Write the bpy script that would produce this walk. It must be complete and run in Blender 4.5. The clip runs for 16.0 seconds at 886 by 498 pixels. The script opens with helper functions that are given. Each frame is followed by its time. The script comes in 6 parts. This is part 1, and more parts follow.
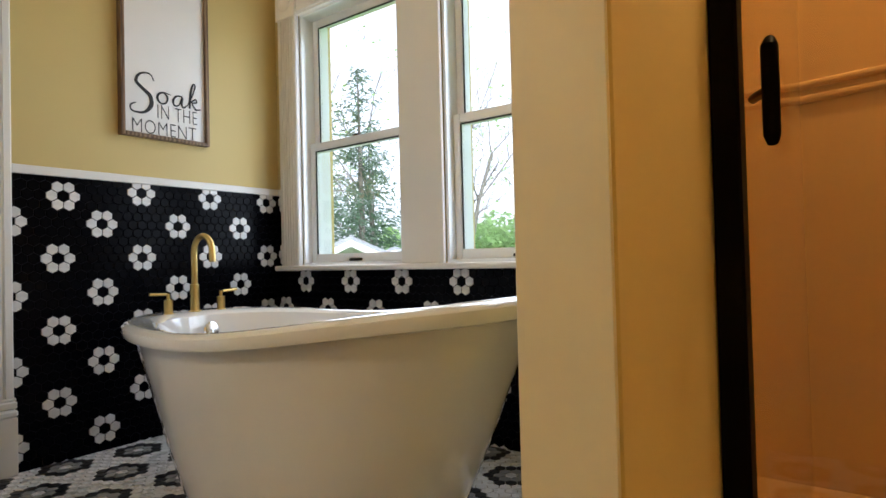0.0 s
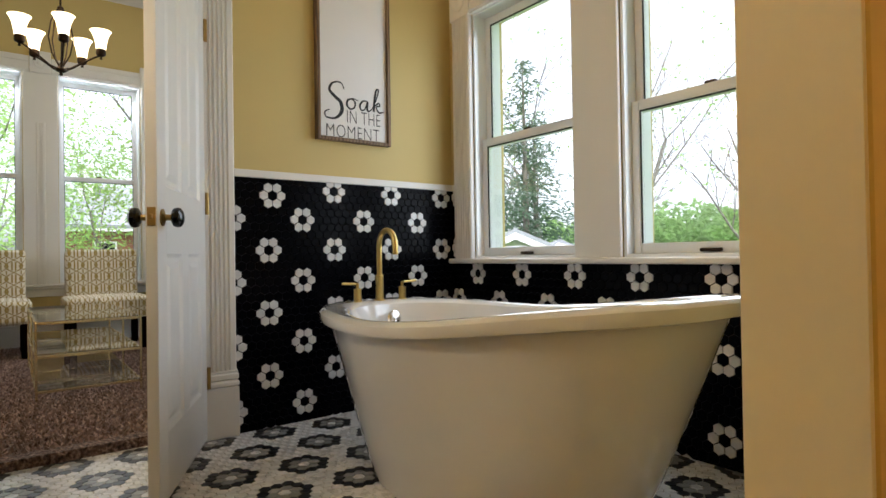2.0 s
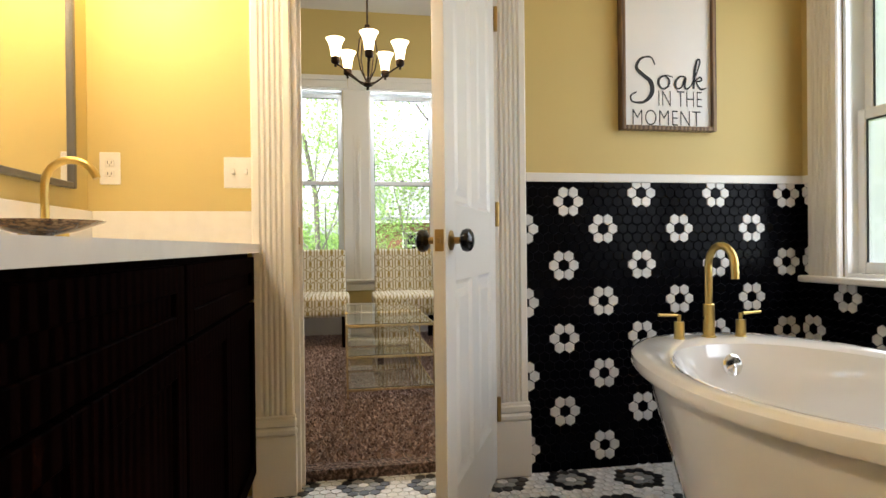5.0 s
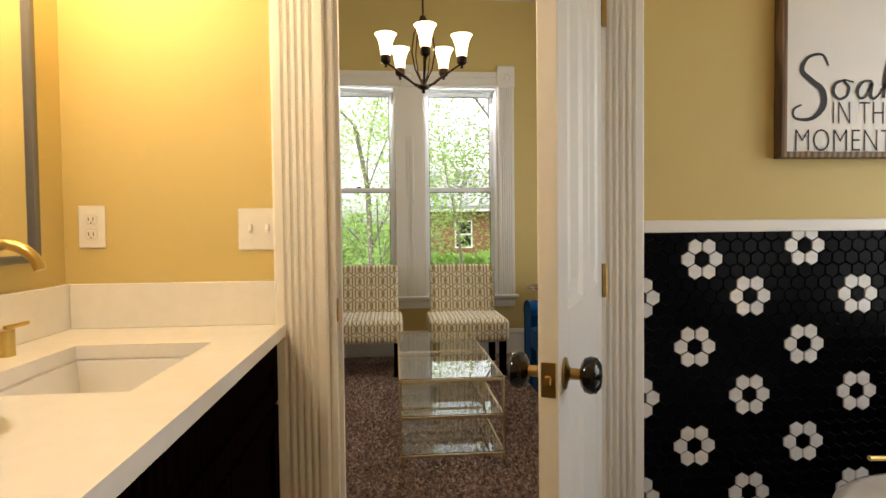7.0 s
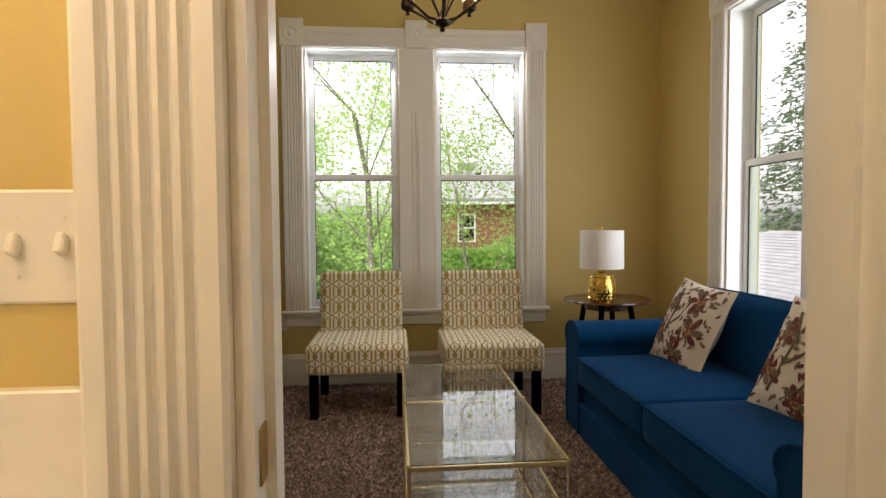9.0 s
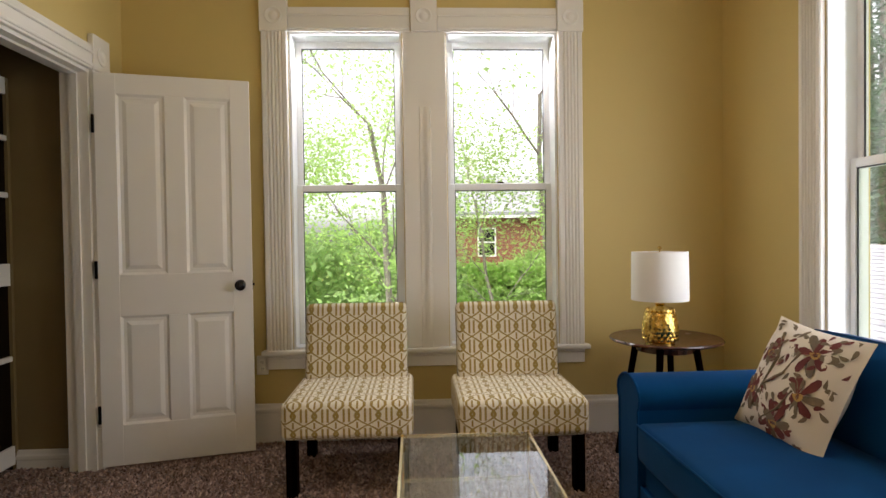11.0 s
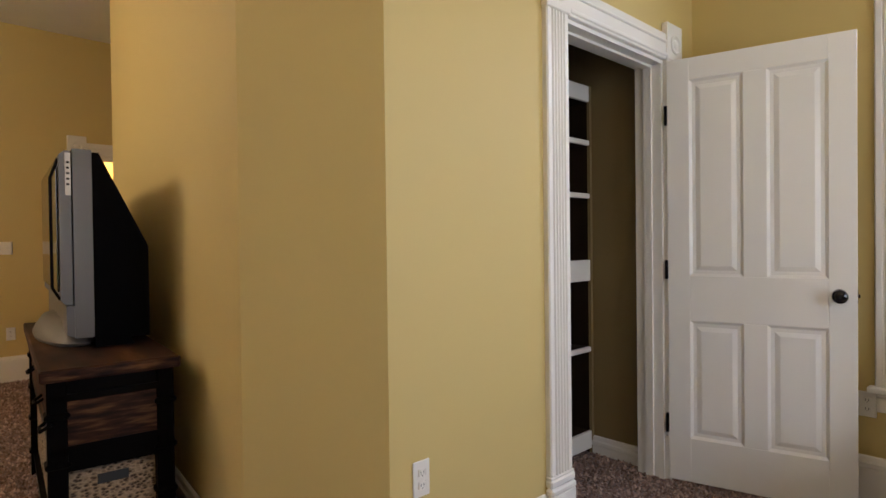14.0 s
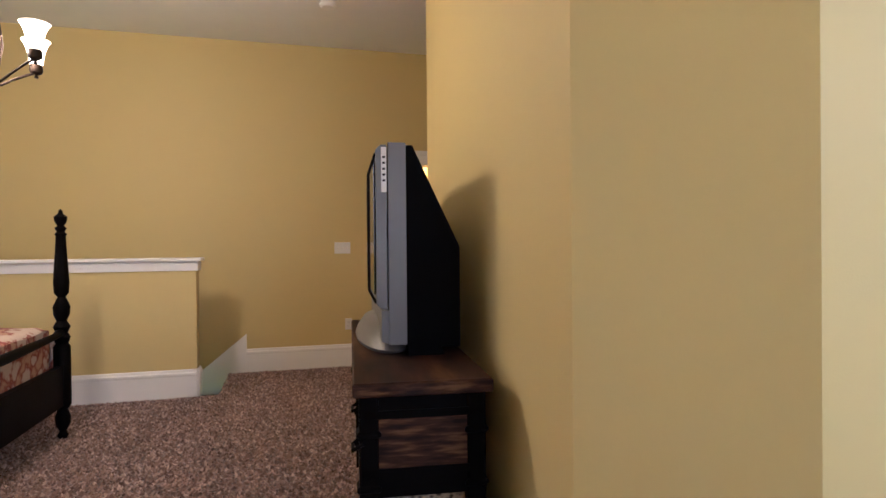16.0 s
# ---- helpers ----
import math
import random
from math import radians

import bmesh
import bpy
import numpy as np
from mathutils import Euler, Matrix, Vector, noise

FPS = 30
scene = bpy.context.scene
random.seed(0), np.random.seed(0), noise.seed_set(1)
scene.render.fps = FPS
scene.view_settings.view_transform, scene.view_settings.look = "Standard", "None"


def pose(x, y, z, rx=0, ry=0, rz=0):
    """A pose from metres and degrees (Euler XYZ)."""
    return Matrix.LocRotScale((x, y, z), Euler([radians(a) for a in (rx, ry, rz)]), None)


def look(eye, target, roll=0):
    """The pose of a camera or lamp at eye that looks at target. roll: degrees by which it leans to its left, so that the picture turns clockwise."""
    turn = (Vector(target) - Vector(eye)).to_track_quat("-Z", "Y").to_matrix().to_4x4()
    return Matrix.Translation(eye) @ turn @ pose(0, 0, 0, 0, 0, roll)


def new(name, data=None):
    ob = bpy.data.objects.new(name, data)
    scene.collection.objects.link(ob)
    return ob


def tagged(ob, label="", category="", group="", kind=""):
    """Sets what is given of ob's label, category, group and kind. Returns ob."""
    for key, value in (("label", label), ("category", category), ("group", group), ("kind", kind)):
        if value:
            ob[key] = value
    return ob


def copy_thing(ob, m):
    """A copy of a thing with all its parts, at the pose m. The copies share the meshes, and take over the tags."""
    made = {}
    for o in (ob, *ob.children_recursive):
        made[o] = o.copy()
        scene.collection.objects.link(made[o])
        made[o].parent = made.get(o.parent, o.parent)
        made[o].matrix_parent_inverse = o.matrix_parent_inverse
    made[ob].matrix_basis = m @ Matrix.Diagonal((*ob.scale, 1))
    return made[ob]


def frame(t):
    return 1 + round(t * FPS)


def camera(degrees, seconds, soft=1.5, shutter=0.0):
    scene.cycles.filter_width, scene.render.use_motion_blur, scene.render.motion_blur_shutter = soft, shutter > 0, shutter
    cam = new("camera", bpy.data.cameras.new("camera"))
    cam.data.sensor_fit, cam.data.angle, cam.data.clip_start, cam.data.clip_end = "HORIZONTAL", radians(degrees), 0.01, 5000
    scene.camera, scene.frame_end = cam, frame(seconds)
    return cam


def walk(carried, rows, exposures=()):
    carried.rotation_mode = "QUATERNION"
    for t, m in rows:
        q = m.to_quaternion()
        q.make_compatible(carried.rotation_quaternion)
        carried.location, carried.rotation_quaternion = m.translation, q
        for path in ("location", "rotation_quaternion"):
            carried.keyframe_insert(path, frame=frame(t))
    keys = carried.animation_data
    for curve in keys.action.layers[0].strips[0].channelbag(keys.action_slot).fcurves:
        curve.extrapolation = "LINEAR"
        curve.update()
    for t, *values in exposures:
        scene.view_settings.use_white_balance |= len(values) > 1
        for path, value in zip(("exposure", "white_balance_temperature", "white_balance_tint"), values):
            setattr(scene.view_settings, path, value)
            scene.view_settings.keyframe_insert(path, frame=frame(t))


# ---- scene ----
cam = camera(75.4, 16.0)
PATH = [
    (0, (0.256, 0.078, 0.76), (-0.932, 1.686, 0.796), -1.4),
    (0.5, (0.244, 0.088, 0.762), (-1.051, 1.612, 0.793), -1.3),
    (1, (0.24, 0.069, 0.763), (-1.15, 1.508, 0.793), -1.2),
    (1.5, (0.245, 0.042, 0.763), (-1.241, 1.381, 0.794), -1.0),
    (2, (0.227, 0.047, 0.767), (-1.363, 1.26, 0.788), -0.9),
    (2.5, (0.218, 0.04, 0.77), (-1.466, 1.117, 0.78), -0.8),
    (3, (0.172, 0.043, 0.769), (-1.587, 0.995, 0.773), -0.8),
    (3.5, (0.104, 0.048, 0.761), (-1.717, 0.875, 0.76), -0.7),
    (4, (-0.02, 0.106, 0.762), (-1.907, 0.767, 0.746), -0.7),
    (4.5, (-0.149, 0.126, 0.793), (-2.089, 0.613, 0.773), -0.6),
    (5, (-0.225, 0.152, 0.887), (-2.195, 0.498, 0.877), -0.6),
    (5.2, (-0.253, 0.158, 0.954), (-2.228, 0.472, 0.943), -0.7),
    (7.3, (-0.959, 0.155, 1.157), (-2.951, 0.316, 1.089), -0.6),
    (7.5, (-1.059, 0.15, 1.156), (-3.051, 0.312, 1.082), -0.6),
    (8, (-1.331, 0.165, 1.168), (-3.323, 0.325, 1.088), -0.6),
    (8.5, (-1.584, 0.15, 1.160), (-3.575, 0.315, 1.078), -0.5),
    (8.7, (-1.69, 0.135, 1.17), (-3.681, 0.3, 1.083), -0.4),
    (10.8, (-2.545, 0.234, 1.221), (-4.54, 0.369, 1.181), -0.8),
    (11, (-2.607, 0.238, 1.225), (-4.604, 0.333, 1.187), -0.8),
    (11.5, (-2.715, 0.244, 1.246), (-4.708, 0.079, 1.209), -0.9),
    (12, (-2.737, 0.212, 1.247), (-4.678, -0.268, 1.22), -0.8),
    (12.5, (-2.765, 0.183, 1.242), (-4.609, -0.591, 1.218), -0.7),
    (13, (-2.807, 0.1, 1.242), (-4.521, -0.931, 1.213), -0.6),
    (13.5, (-2.869, -0.003, 1.241), (-4.42, -1.265, 1.213), -0.6),
    (14, (-2.926, -0.109, 1.235), (-4.29, -1.571, 1.21), -0.7),
    (14.5, (-3.007, -0.217, 1.228), (-4.138, -1.866, 1.205), -0.5),
    (15, (-3.091, -0.316, 1.239), (-3.962, -2.116, 1.217), -0.7),
    (15.5, (-3.085, -0.47, 1.241), (-3.732, -2.362, 1.204), -0.8),
    (16, (-3.072, -0.668, 1.235), (-3.572, -2.605, 1.225), -0.5),
]
walk(cam, [(t, look(eye, target, roll)) for t, eye, target, roll in PATH], [(0.0, 1.12, 5600, 12), (2.0, 0.95, 5900, 11), (3.5, 1.15, 5950, 11), (5.0, 1.34, 6150, 12), (7.5, 0.85, 6700, 15), (8.0, 0.80, 6700, 16), (8.5, 0.75, 6700, 16),
     (11.0, 1.04, 6600, 17), (12.5, 1.12, 6200, 15), (14.0, 1.5, 5800, 19), (15.0, 1.88, 5150, 23), (16.0, 1.98, 5000, 25)])

# ---------- light ----------
world = bpy.data.worlds.new("overcast_sky")
scene.world = world
world.use_nodes = True
wn = world.node_tree.nodes
sky = wn.new("ShaderNodeTexSky")
sky.sky_type, sky.sun_disc = "NISHITA", False
sky.sun_elevation, sky.sun_rotation = radians(57), radians(129)
sky.dust_density, sky.air_density = 3.0, 1.0
hsv = wn.new("ShaderNodeHueSaturation")
hsv.inputs["Saturation"].default_value = 0.15
hsv.inputs["Value"].default_value = 1.7
wn["Background"].inputs["Strength"].default_value = 0.15
world.node_tree.links.new(sky.outputs[0], hsv.inputs["Color"])
world.node_tree.links.new(hsv.outputs[0], wn["Background"].inputs["Color"])


def lamp(name, kind, m, power, colour, size=0.1, size_y=None):
    data = bpy.data.lights.new(name, kind)
    data.energy, data.color = power, colour
    if kind == "AREA":
        data.size = size
        if size_y:
            data.shape, data.size_y = "RECTANGLE", size_y
    elif kind == "SUN":
        data.angle = size
    else:
        data.shadow_soft_size = size
    ob = new(name, data)
    ob.matrix_world = m
    return ob


WARM, DAY = (1.0, 0.66, 0.30), (0.92, 0.97, 1.0)
lamp("sun", "SUN", look((0, 0, 20), (-10, 8, 0)), 1.5, (1.0, 0.96, 0.9), radians(15))
# skylight in the window openings: the high sky under the far heads, then the openings beside the sofa and over the bathtub
for y in (-0.17, 0.78):
    lamp("window_light", "AREA", look((-6.19, y, 2.42), (-4.9, y, 1.0)), 3.4, DAY, 0.60, 0.12)
for x in (-4.88, -3.94):
    lamp("window_light", "AREA", look((x, 2.262, 1.52), (x, 0.5, 1.52)), 6.5, DAY, 0.60, 1.8)
for x in (-1.875, -0.898):
    lamp("window_light", "AREA", look((x, 2.190, 1.40), (x, 0.5, 1.40)), 3.4, DAY, 0.64, 1.2)
# vanity lamp, shower lamp, the bedroom's assumed windows and chandeliers
lamp("vanity_lamp", "POINT", pose(-2.12, -0.55, 1.98), 7.6, (1.0, 0.67, 0.26), 0.06)
lamp("vanity_lamp", "POINT", pose(-1.45, -0.55, 1.98), 9, (1.0, 0.88, 0.68), 0.06)
lamp("shower_lamp", "POINT", pose(0.55, 1.7, 2.6), 25, (1.0, 0.62, 0.24), 0.08)

# ---------- materials ----------


def mat(name, colour, rough=0.5, metal=0.0, vary=0.06, scale=6.0, bump=0.0, bump_scale=40.0, coat=0.0, random=0.0, sheen=0.0, spec=0.5):
    """A principled surface with variation at two scales and fine relief."""
    m = bpy.data.materials.new(name)
    m.use_nodes = True
    nt = m.node_tree
    n, link = nt.nodes, nt.links.new
    b = n["Principled BSDF"]
    b.inputs["Roughness"].default_value, b.inputs["Metallic"].default_value = rough, metal
    b.inputs["Coat Weight"].default_value = coat
    b.inputs["Sheen Weight"].default_value = sheen
    b.inputs["Specular IOR Level"].default_value = spec
    if spec < 0.3:
        b.inputs["IOR"].default_value = 1.2
    tc = n.new("ShaderNodeTexCoord")
    big = n.new("ShaderNodeTexNoise")
    big.inputs["Scale"].default_value, big.inputs["Detail"].default_value = scale, 6
    link(tc.outputs["Object"], big.inputs["Vector"])
    mix = n.new("ShaderNodeMix")
    mix.data_type = "RGBA"
    mix.inputs["A"].default_value = (*[c * (1 - vary) for c in colour], 1)
    mix.inputs["B"].default_value = (*[min(1, c * (1 + vary)) for c in colour], 1)
    link(big.outputs["Fac"], mix.inputs["Factor"])
    out = mix.outputs["Result"]
    if random:
        info = n.new("ShaderNodeObjectInfo")
        geo = n.new("ShaderNodeNewGeometry")
        add = n.new("ShaderNodeMath")
        add.operation = "ADD"
        link(info.outputs["Random"], add.inputs[0])
        link(geo.outputs["Random Per Island"], add.inputs[1])
        rr = n.new("ShaderNodeMapRange")
        rr.inputs["From Max"].default_value = 2.0
        rr.inputs["To Min"].default_value, rr.inputs["To Max"].default_value = 1 - random, 1 + random
        link(add.outputs[0], rr.inputs["Value"])
        mul = n.new("ShaderNodeMix")
        mul.data_type, mul.blend_type = "RGBA", "MULTIPLY"
        mul.inputs["Factor"].default_value = 1
        link(out, mul.inputs["A"])
        link(rr.outputs[0], mul.inputs["B"])
        out = mul.outputs["Result"]
    link(out, b.inputs["Base Color"])
    fine = n.new("ShaderNodeTexNoise")
    fine.inputs["Scale"].default_value, fine.inputs["Detail"].default_value = bump_scale, 3
    link(tc.outputs["Object"], fine.inputs["Vector"])
    rmap = n.new("ShaderNodeMapRange")
    rmap.inputs["To Min"].default_value, rmap.inputs["To Max"].default_value = max(0.02, rough - 0.07), min(1, rough + 0.07)
    link(big.outputs["Fac"], rmap.inputs["Value"])
    link(rmap.outputs[0], b.inputs["Roughness"])
    if bump:
        bp = n.new("ShaderNodeBump")
        bp.inputs["Strength"].default_value, bp.inputs["Distance"].default_value = bump, 0.01
        link(fine.outputs["Fac"], bp.inputs["Height"])
        link(bp.outputs[0], b.inputs["Normal"])
    return m


def glass(name, tint=(1, 1, 1)):
    """Clear plate glass."""
    m = bpy.data.materials.new(name)
    m.use_nodes = True
    b = m.node_tree.nodes["Principled BSDF"]
    b.inputs["Base Color"].default_value = (*tint, 1)
    b.inputs["Roughness"].default_value = 0.0
    b.inputs["IOR"].default_value = 1.45
    b.inputs["Transmission Weight"].default_value = 1.0
    return m


def leaf_mat(name, colour):
    """Thin leaves that let part of the light through."""
    m = mat(name, colour, 0.6, vary=0.3, scale=0.8, random=0.35)
    nt = m.node_tree
    tr, mx = nt.nodes.new("ShaderNodeBsdfTranslucent"), nt.nodes.new("ShaderNodeMixShader")
    b = nt.nodes["Principled BSDF"]
    nt.links.new(b.inputs["Base Color"].links[0].from_socket, tr.inputs["Color"])
    mx.inputs[0].default_value = 0.6
    nt.links.new(b.outputs[0], mx.inputs[1])
    nt.links.new(tr.outputs[0], mx.inputs[2])
    nt.links.new(mx.outputs[0], nt.nodes["Material Output"].inputs[0])
    return m


def ramp_mat(name, base, nodes_from, stops, tex="noise", scale=(1, 1, 1), rough=0.5, detail=8, bump=0.3, dist=0.004, tscale=5.0, sheen=0.0, coat=0.0):
    """A surface coloured by a noise, wave or cell texture through a colour ramp."""
    m = mat(name, base, rough, sheen=sheen, coat=coat)
    nt = m.node_tree
    n, link = nt.nodes, nt.links.new
    b = n["Principled BSDF"]
    tc = n.new("ShaderNodeTexCoord")
    mp = n.new("ShaderNodeMapping")
    mp.inputs["Scale"].default_value = scale
    link(tc.outputs[nodes_from], mp.inputs["Vector"])
    if tex == "noise":
        t = n.new("ShaderNodeTexNoise")
        t.inputs["Detail"].default_value = detail
        src = t.outputs["Fac"]
    elif tex == "wave":
        t = n.new("ShaderNodeTexWave")
        t.inputs["Distortion"].default_value, t.inputs["Detail"].default_value = 6, 4
        src = t.outputs["Fac"]
    else:
        t = n.new("ShaderNodeTexVoronoi")
        src = t.outputs["Distance"]
    t.inputs["Scale"].default_value = tscale
    link(mp.outputs[0], t.inputs["Vector"])
    r = n.new("ShaderNodeValToRGB")
    while len(r.color_ramp.elements) < len(stops):
        r.color_ramp.elements.new(0.5)
    for e, (p, c) in zip(r.color_ramp.elements, stops):
        e.position, e.color = p, (*c, 1)
    link(src, r.inputs[0])
    for l in list(b.inputs["Base Color"].links):
        nt.links.remove(l)
    link(r.outputs[0], b.inputs["Base Color"])
    if bump:
        bp = n.new("ShaderNodeBump")
        bp.inputs["Strength"].default_value, bp.inputs["Distance"].default_value = bump, dist
        link(src, bp.inputs["Height"])
        link(bp.outputs[0], b.inputs["Normal"])
    return m


def emit(name, colour, strength, base=(0.8, 0.8, 0.8)):
    m = mat(name, base, 0.4)
    b = m.node_tree.nodes["Principled BSDF"]
    b.inputs["Emission Color"].default_value, b.inputs["Emission Strength"].default_value = (*colour, 1), strength
    return m


def math_chain(nt):
    """Small helper for scalar node maths: f('OP', a, b)."""
    def f(op, a, b=None):
        k = nt.nodes.new("ShaderNodeMath")
        k.operation = op
        for i, v in enumerate((a, b)):
            if v is None:
                continue
            if isinstance(v, (int, float)):
                k.inputs[i].default_value = v
            else:
                nt.links.new(v, k.inputs[i])
        return k.outputs[0]
    return f


def trellis_fabric():
    """Cream cloth woven with golden chains of interlaced ovals and upright bars."""
    m = mat("trellis_fabric", (0.75, 0.68, 0.52), 0.9, bump=0.25, bump_scale=900, sheen=0.2)
    nt = m.node_tree
    n, link = nt.nodes, nt.links.new
    f = math_chain(nt)
    sep = n.new("ShaderNodeSeparateXYZ")
    tc = n.new("ShaderNodeTexCoord")
    link(tc.outputs["Object"], sep.inputs[0])
    u, v = sep.outputs["X"], f("SUBTRACT", sep.outputs["Z"], sep.outputs["Y"])
    p, q = 0.100, 0.178
    s = f("MULTIPLY", f("SINE", f("MULTIPLY", v, 2 * math.pi / q)), 0.058)
    size = f("ABSOLUTE", s)

    def band(x, period, width):
        fr = f("SUBTRACT", f("FRACT", f("ADD", f("DIVIDE", x, period), 100.5)), 0.5)
        return f("LESS_THAN", f("MULTIPLY", f("ABSOLUTE", fr), period), width)
    chains = f("MAXIMUM", band(f("ADD", u, s), p, 0.0072), band(f("SUBTRACT", u, s), p, 0.0072))
    bars = f("MAXIMUM", band(f("ADD", u, 0.0125), p, 0.0054), band(f("SUBTRACT", u, 0.0125), p, 0.0054))
    bars = f("MULTIPLY", bars, f("GREATER_THAN", size, 0.028))
    stub = f("MULTIPLY", band(f("ADD", u, p / 2), p, 0.0045), f("LESS_THAN", size, 0.030))
    k = f("MAXIMUM", f("MAXIMUM", chains, stub), bars)
    mix = n.new("ShaderNodeMix")
    mix.data_type = "RGBA"
    mix.inputs["A"].default_value = (0.80, 0.74, 0.60, 1)
    mix.inputs["B"].default_value = (0.36, 0.25, 0.06, 1)
    link(k, mix.inputs["Factor"])
    bs = n["Principled BSDF"]
    for l in list(bs.inputs["Base Color"].links):
        nt.links.remove(l)
    link(mix.outputs["Result"], bs.inputs["Base Color"])
    return m


paint = mat("yellow_wall_paint", (0.605, 0.472, 0.185), 0.62, vary=0.03, scale=1.5, bump=0.05, bump_scale=220)
white_paint = mat("white_ceiling_paint", (0.78, 0.76, 0.72), 0.8, vary=0.03, bump=0.05, bump_scale=150)
trim = mat("white_trim_paint", (0.80, 0.78, 0.74), 0.36, vary=0.025, scale=2)
door_paint = mat("white_door_paint", (0.82, 0.81, 0.79), 0.32, vary=0.02, scale=2)
vinyl = mat("white_window_vinyl", (0.83, 0.84, 0.84), 0.35, vary=0.02)
gasket = mat("dark_gasket", (0.03, 0.035, 0.04), 0.6)
black_tile = mat("black_glazed_tile", (0.0018, 0.0018, 0.003), 0.22, vary=0.3, scale=30, random=0.25, spec=0.25)
white_tile = mat("white_glazed_tile", (0.74, 0.73, 0.72), 0.28, vary=0.04, scale=20, random=0.07, bump=0.03, bump_scale=60)
grey_tile = mat("grey_glazed_tile", (0.27, 0.27, 0.26), 0.3, vary=0.08, scale=20, random=0.12)
floor_black = mat("black_floor_tile", (0.010, 0.009, 0.010), 0.35, vary=0.3, scale=20, random=0.3)
grout_dark = mat("dark_grout", (0.010, 0.0095, 0.015), 0.9, vary=0.2, bump=0.2, bump_scale=300)
grout_light = mat("beige_grout", (0.42, 0.38, 0.31), 0.95, vary=0.12, bump=0.2, bump_scale=300)
acrylic = mat("white_tub_acrylic", (0.80, 0.79, 0.78), 0.08, vary=0.02, scale=3, coat=1.0)
brass = mat("brushed_brass", (0.62, 0.46, 0.16), 0.3, 1.0, vary=0.08, scale=20)
champagne = mat("champagne_metal", (0.74, 0.62, 0.38), 0.24, 1.0, vary=0.06, scale=20)
old_brass = mat("aged_brass", (0.42, 0.29, 0.11), 0.38, 1.0, vary=0.25, scale=30)
chrome = mat("chrome", (0.85, 0.86, 0.88), 0.06, 1.0, vary=0.02)
black_metal = mat("black_metal", (0.004, 0.0035, 0.0035), 0.45, 0.0, vary=0.2, spec=0.12)
black_knob = mat("black_porcelain", (0.006, 0.006, 0.007), 0.08, vary=0.2, spec=0.4)
bronze = mat("oiled_bronze", (0.035, 0.022, 0.015), 0.4, 0.85, vary=0.3, scale=25)
espresso = ramp_mat("espresso_wood", (0.02, 0.008, 0.006), "Object", [(0.3, (0.0015, 0.0006, 0.0006)), (0.7, (0.005, 0.0018, 0.0015))], "wave", (1, 1, 0.15), 0.42, bump=0.03, tscale=9)
espresso.node_tree.nodes["Principled BSDF"].inputs["Specular IOR Level"].default_value = 0.03
espresso.node_tree.nodes["Principled BSDF"].inputs["IOR"].default_value = 1.06
mahogany = ramp_mat("mahogany", (0.08, 0.025, 0.015), "Object", [(0.3, (0.045, 0.014, 0.009)), (0.7, (0.10, 0.032, 0.018))], "wave", (0.3, 2, 2), 0.25, bump=0.05, tscale=7, coat=0.3)
rustic = ramp_mat("rustic_pine", (0.2, 0.09, 0.04), "Object", [(0.38, (0.010, 0.0035, 0.0025)), (0.52, (0.038, 0.014, 0.007)), (0.68, (0.13, 0.062, 0.024))], "noise", (0.8, 3.5, 26), 0.62, detail=6, bump=0.2, tscale=2.2, coat=0.0)
rustic.node_tree.nodes["Principled BSDF"].inputs["Specular IOR Level"].default_value = 0.2
frame_wood = ramp_mat("walnut_frame", (0.2, 0.12, 0.06), "Object", [(0.3, (0.11, 0.06, 0.03)), (0.7, (0.24, 0.15, 0.08))], "wave", (2, 2, 0.3), 0.55, bump=0.2, tscale=8)
quartz = ramp_mat("white_quartz", (0.8, 0.76, 0.7), "Object", [(0.35, (0.79, 0.77, 0.74)), (0.65, (0.82, 0.80, 0.77))], "noise", (1, 1, 1), 0.18, bump=0.0, tscale=25)
carpet = ramp_mat("brown_shag_carpet", (0.3, 0.22, 0.17), "Object", [(0.35, (0.024, 0.012, 0.010)), (0.5, (0.15, 0.088, 0.070)), (0.66, (0.42, 0.29, 0.24))], "noise", (1, 1, 1), 0.97, detail=9, bump=1.0, dist=0.03, tscale=60, sheen=0.2)
pile = mat("brown_shag_yarn", (0.16, 0.10, 0.08), 0.95, vary=0.35, scale=3, sheen=0.2)
pile_ramp, pile_geo = pile.node_tree.nodes.new("ShaderNodeValToRGB"), pile.node_tree.nodes.new("ShaderNodeNewGeometry")
for spot, tone in ((0.0, (0.125, 0.073, 0.056)), (1.0, (0.49, 0.355, 0.295)), (0.45, (0.23, 0.146, 0.115)), (0.75, (0.325, 0.218, 0.175))):
    e = pile_ramp.color_ramp.elements[int(spot)] if spot in (0.0, 1.0) else pile_ramp.color_ramp.elements.new(spot)
    e.color = (*tone, 1)
pile.node_tree.links.new(pile_geo.outputs["Random Per Island"], pile_ramp.inputs[0])
pile.node_tree.links.new(pile_ramp.outputs[0], pile.node_tree.nodes["Principled BSDF"].inputs["Base Color"])
fabric = trellis_fabric()
velvet = mat("blue_velvet", (0.001, 0.042, 0.135), 0.75, vary=0.35, scale=4, bump=0.08, bump_scale=400, sheen=0.03, spec=0.12)
shade_cloth = mat("white_lampshade_linen", (0.82, 0.81, 0.79), 0.85, vary=0.03, bump=0.15, bump_scale=600)
gold = mat("hammered_gold", (0.72, 0.50, 0.14), 0.16, 1.0, vary=0.1, scale=20)
sign_white = mat("painted_sign_board", (0.80, 0.78, 0.76), 0.6, vary=0.03)
ink = mat("black_ink", (0.012, 0.012, 0.013), 0.6)
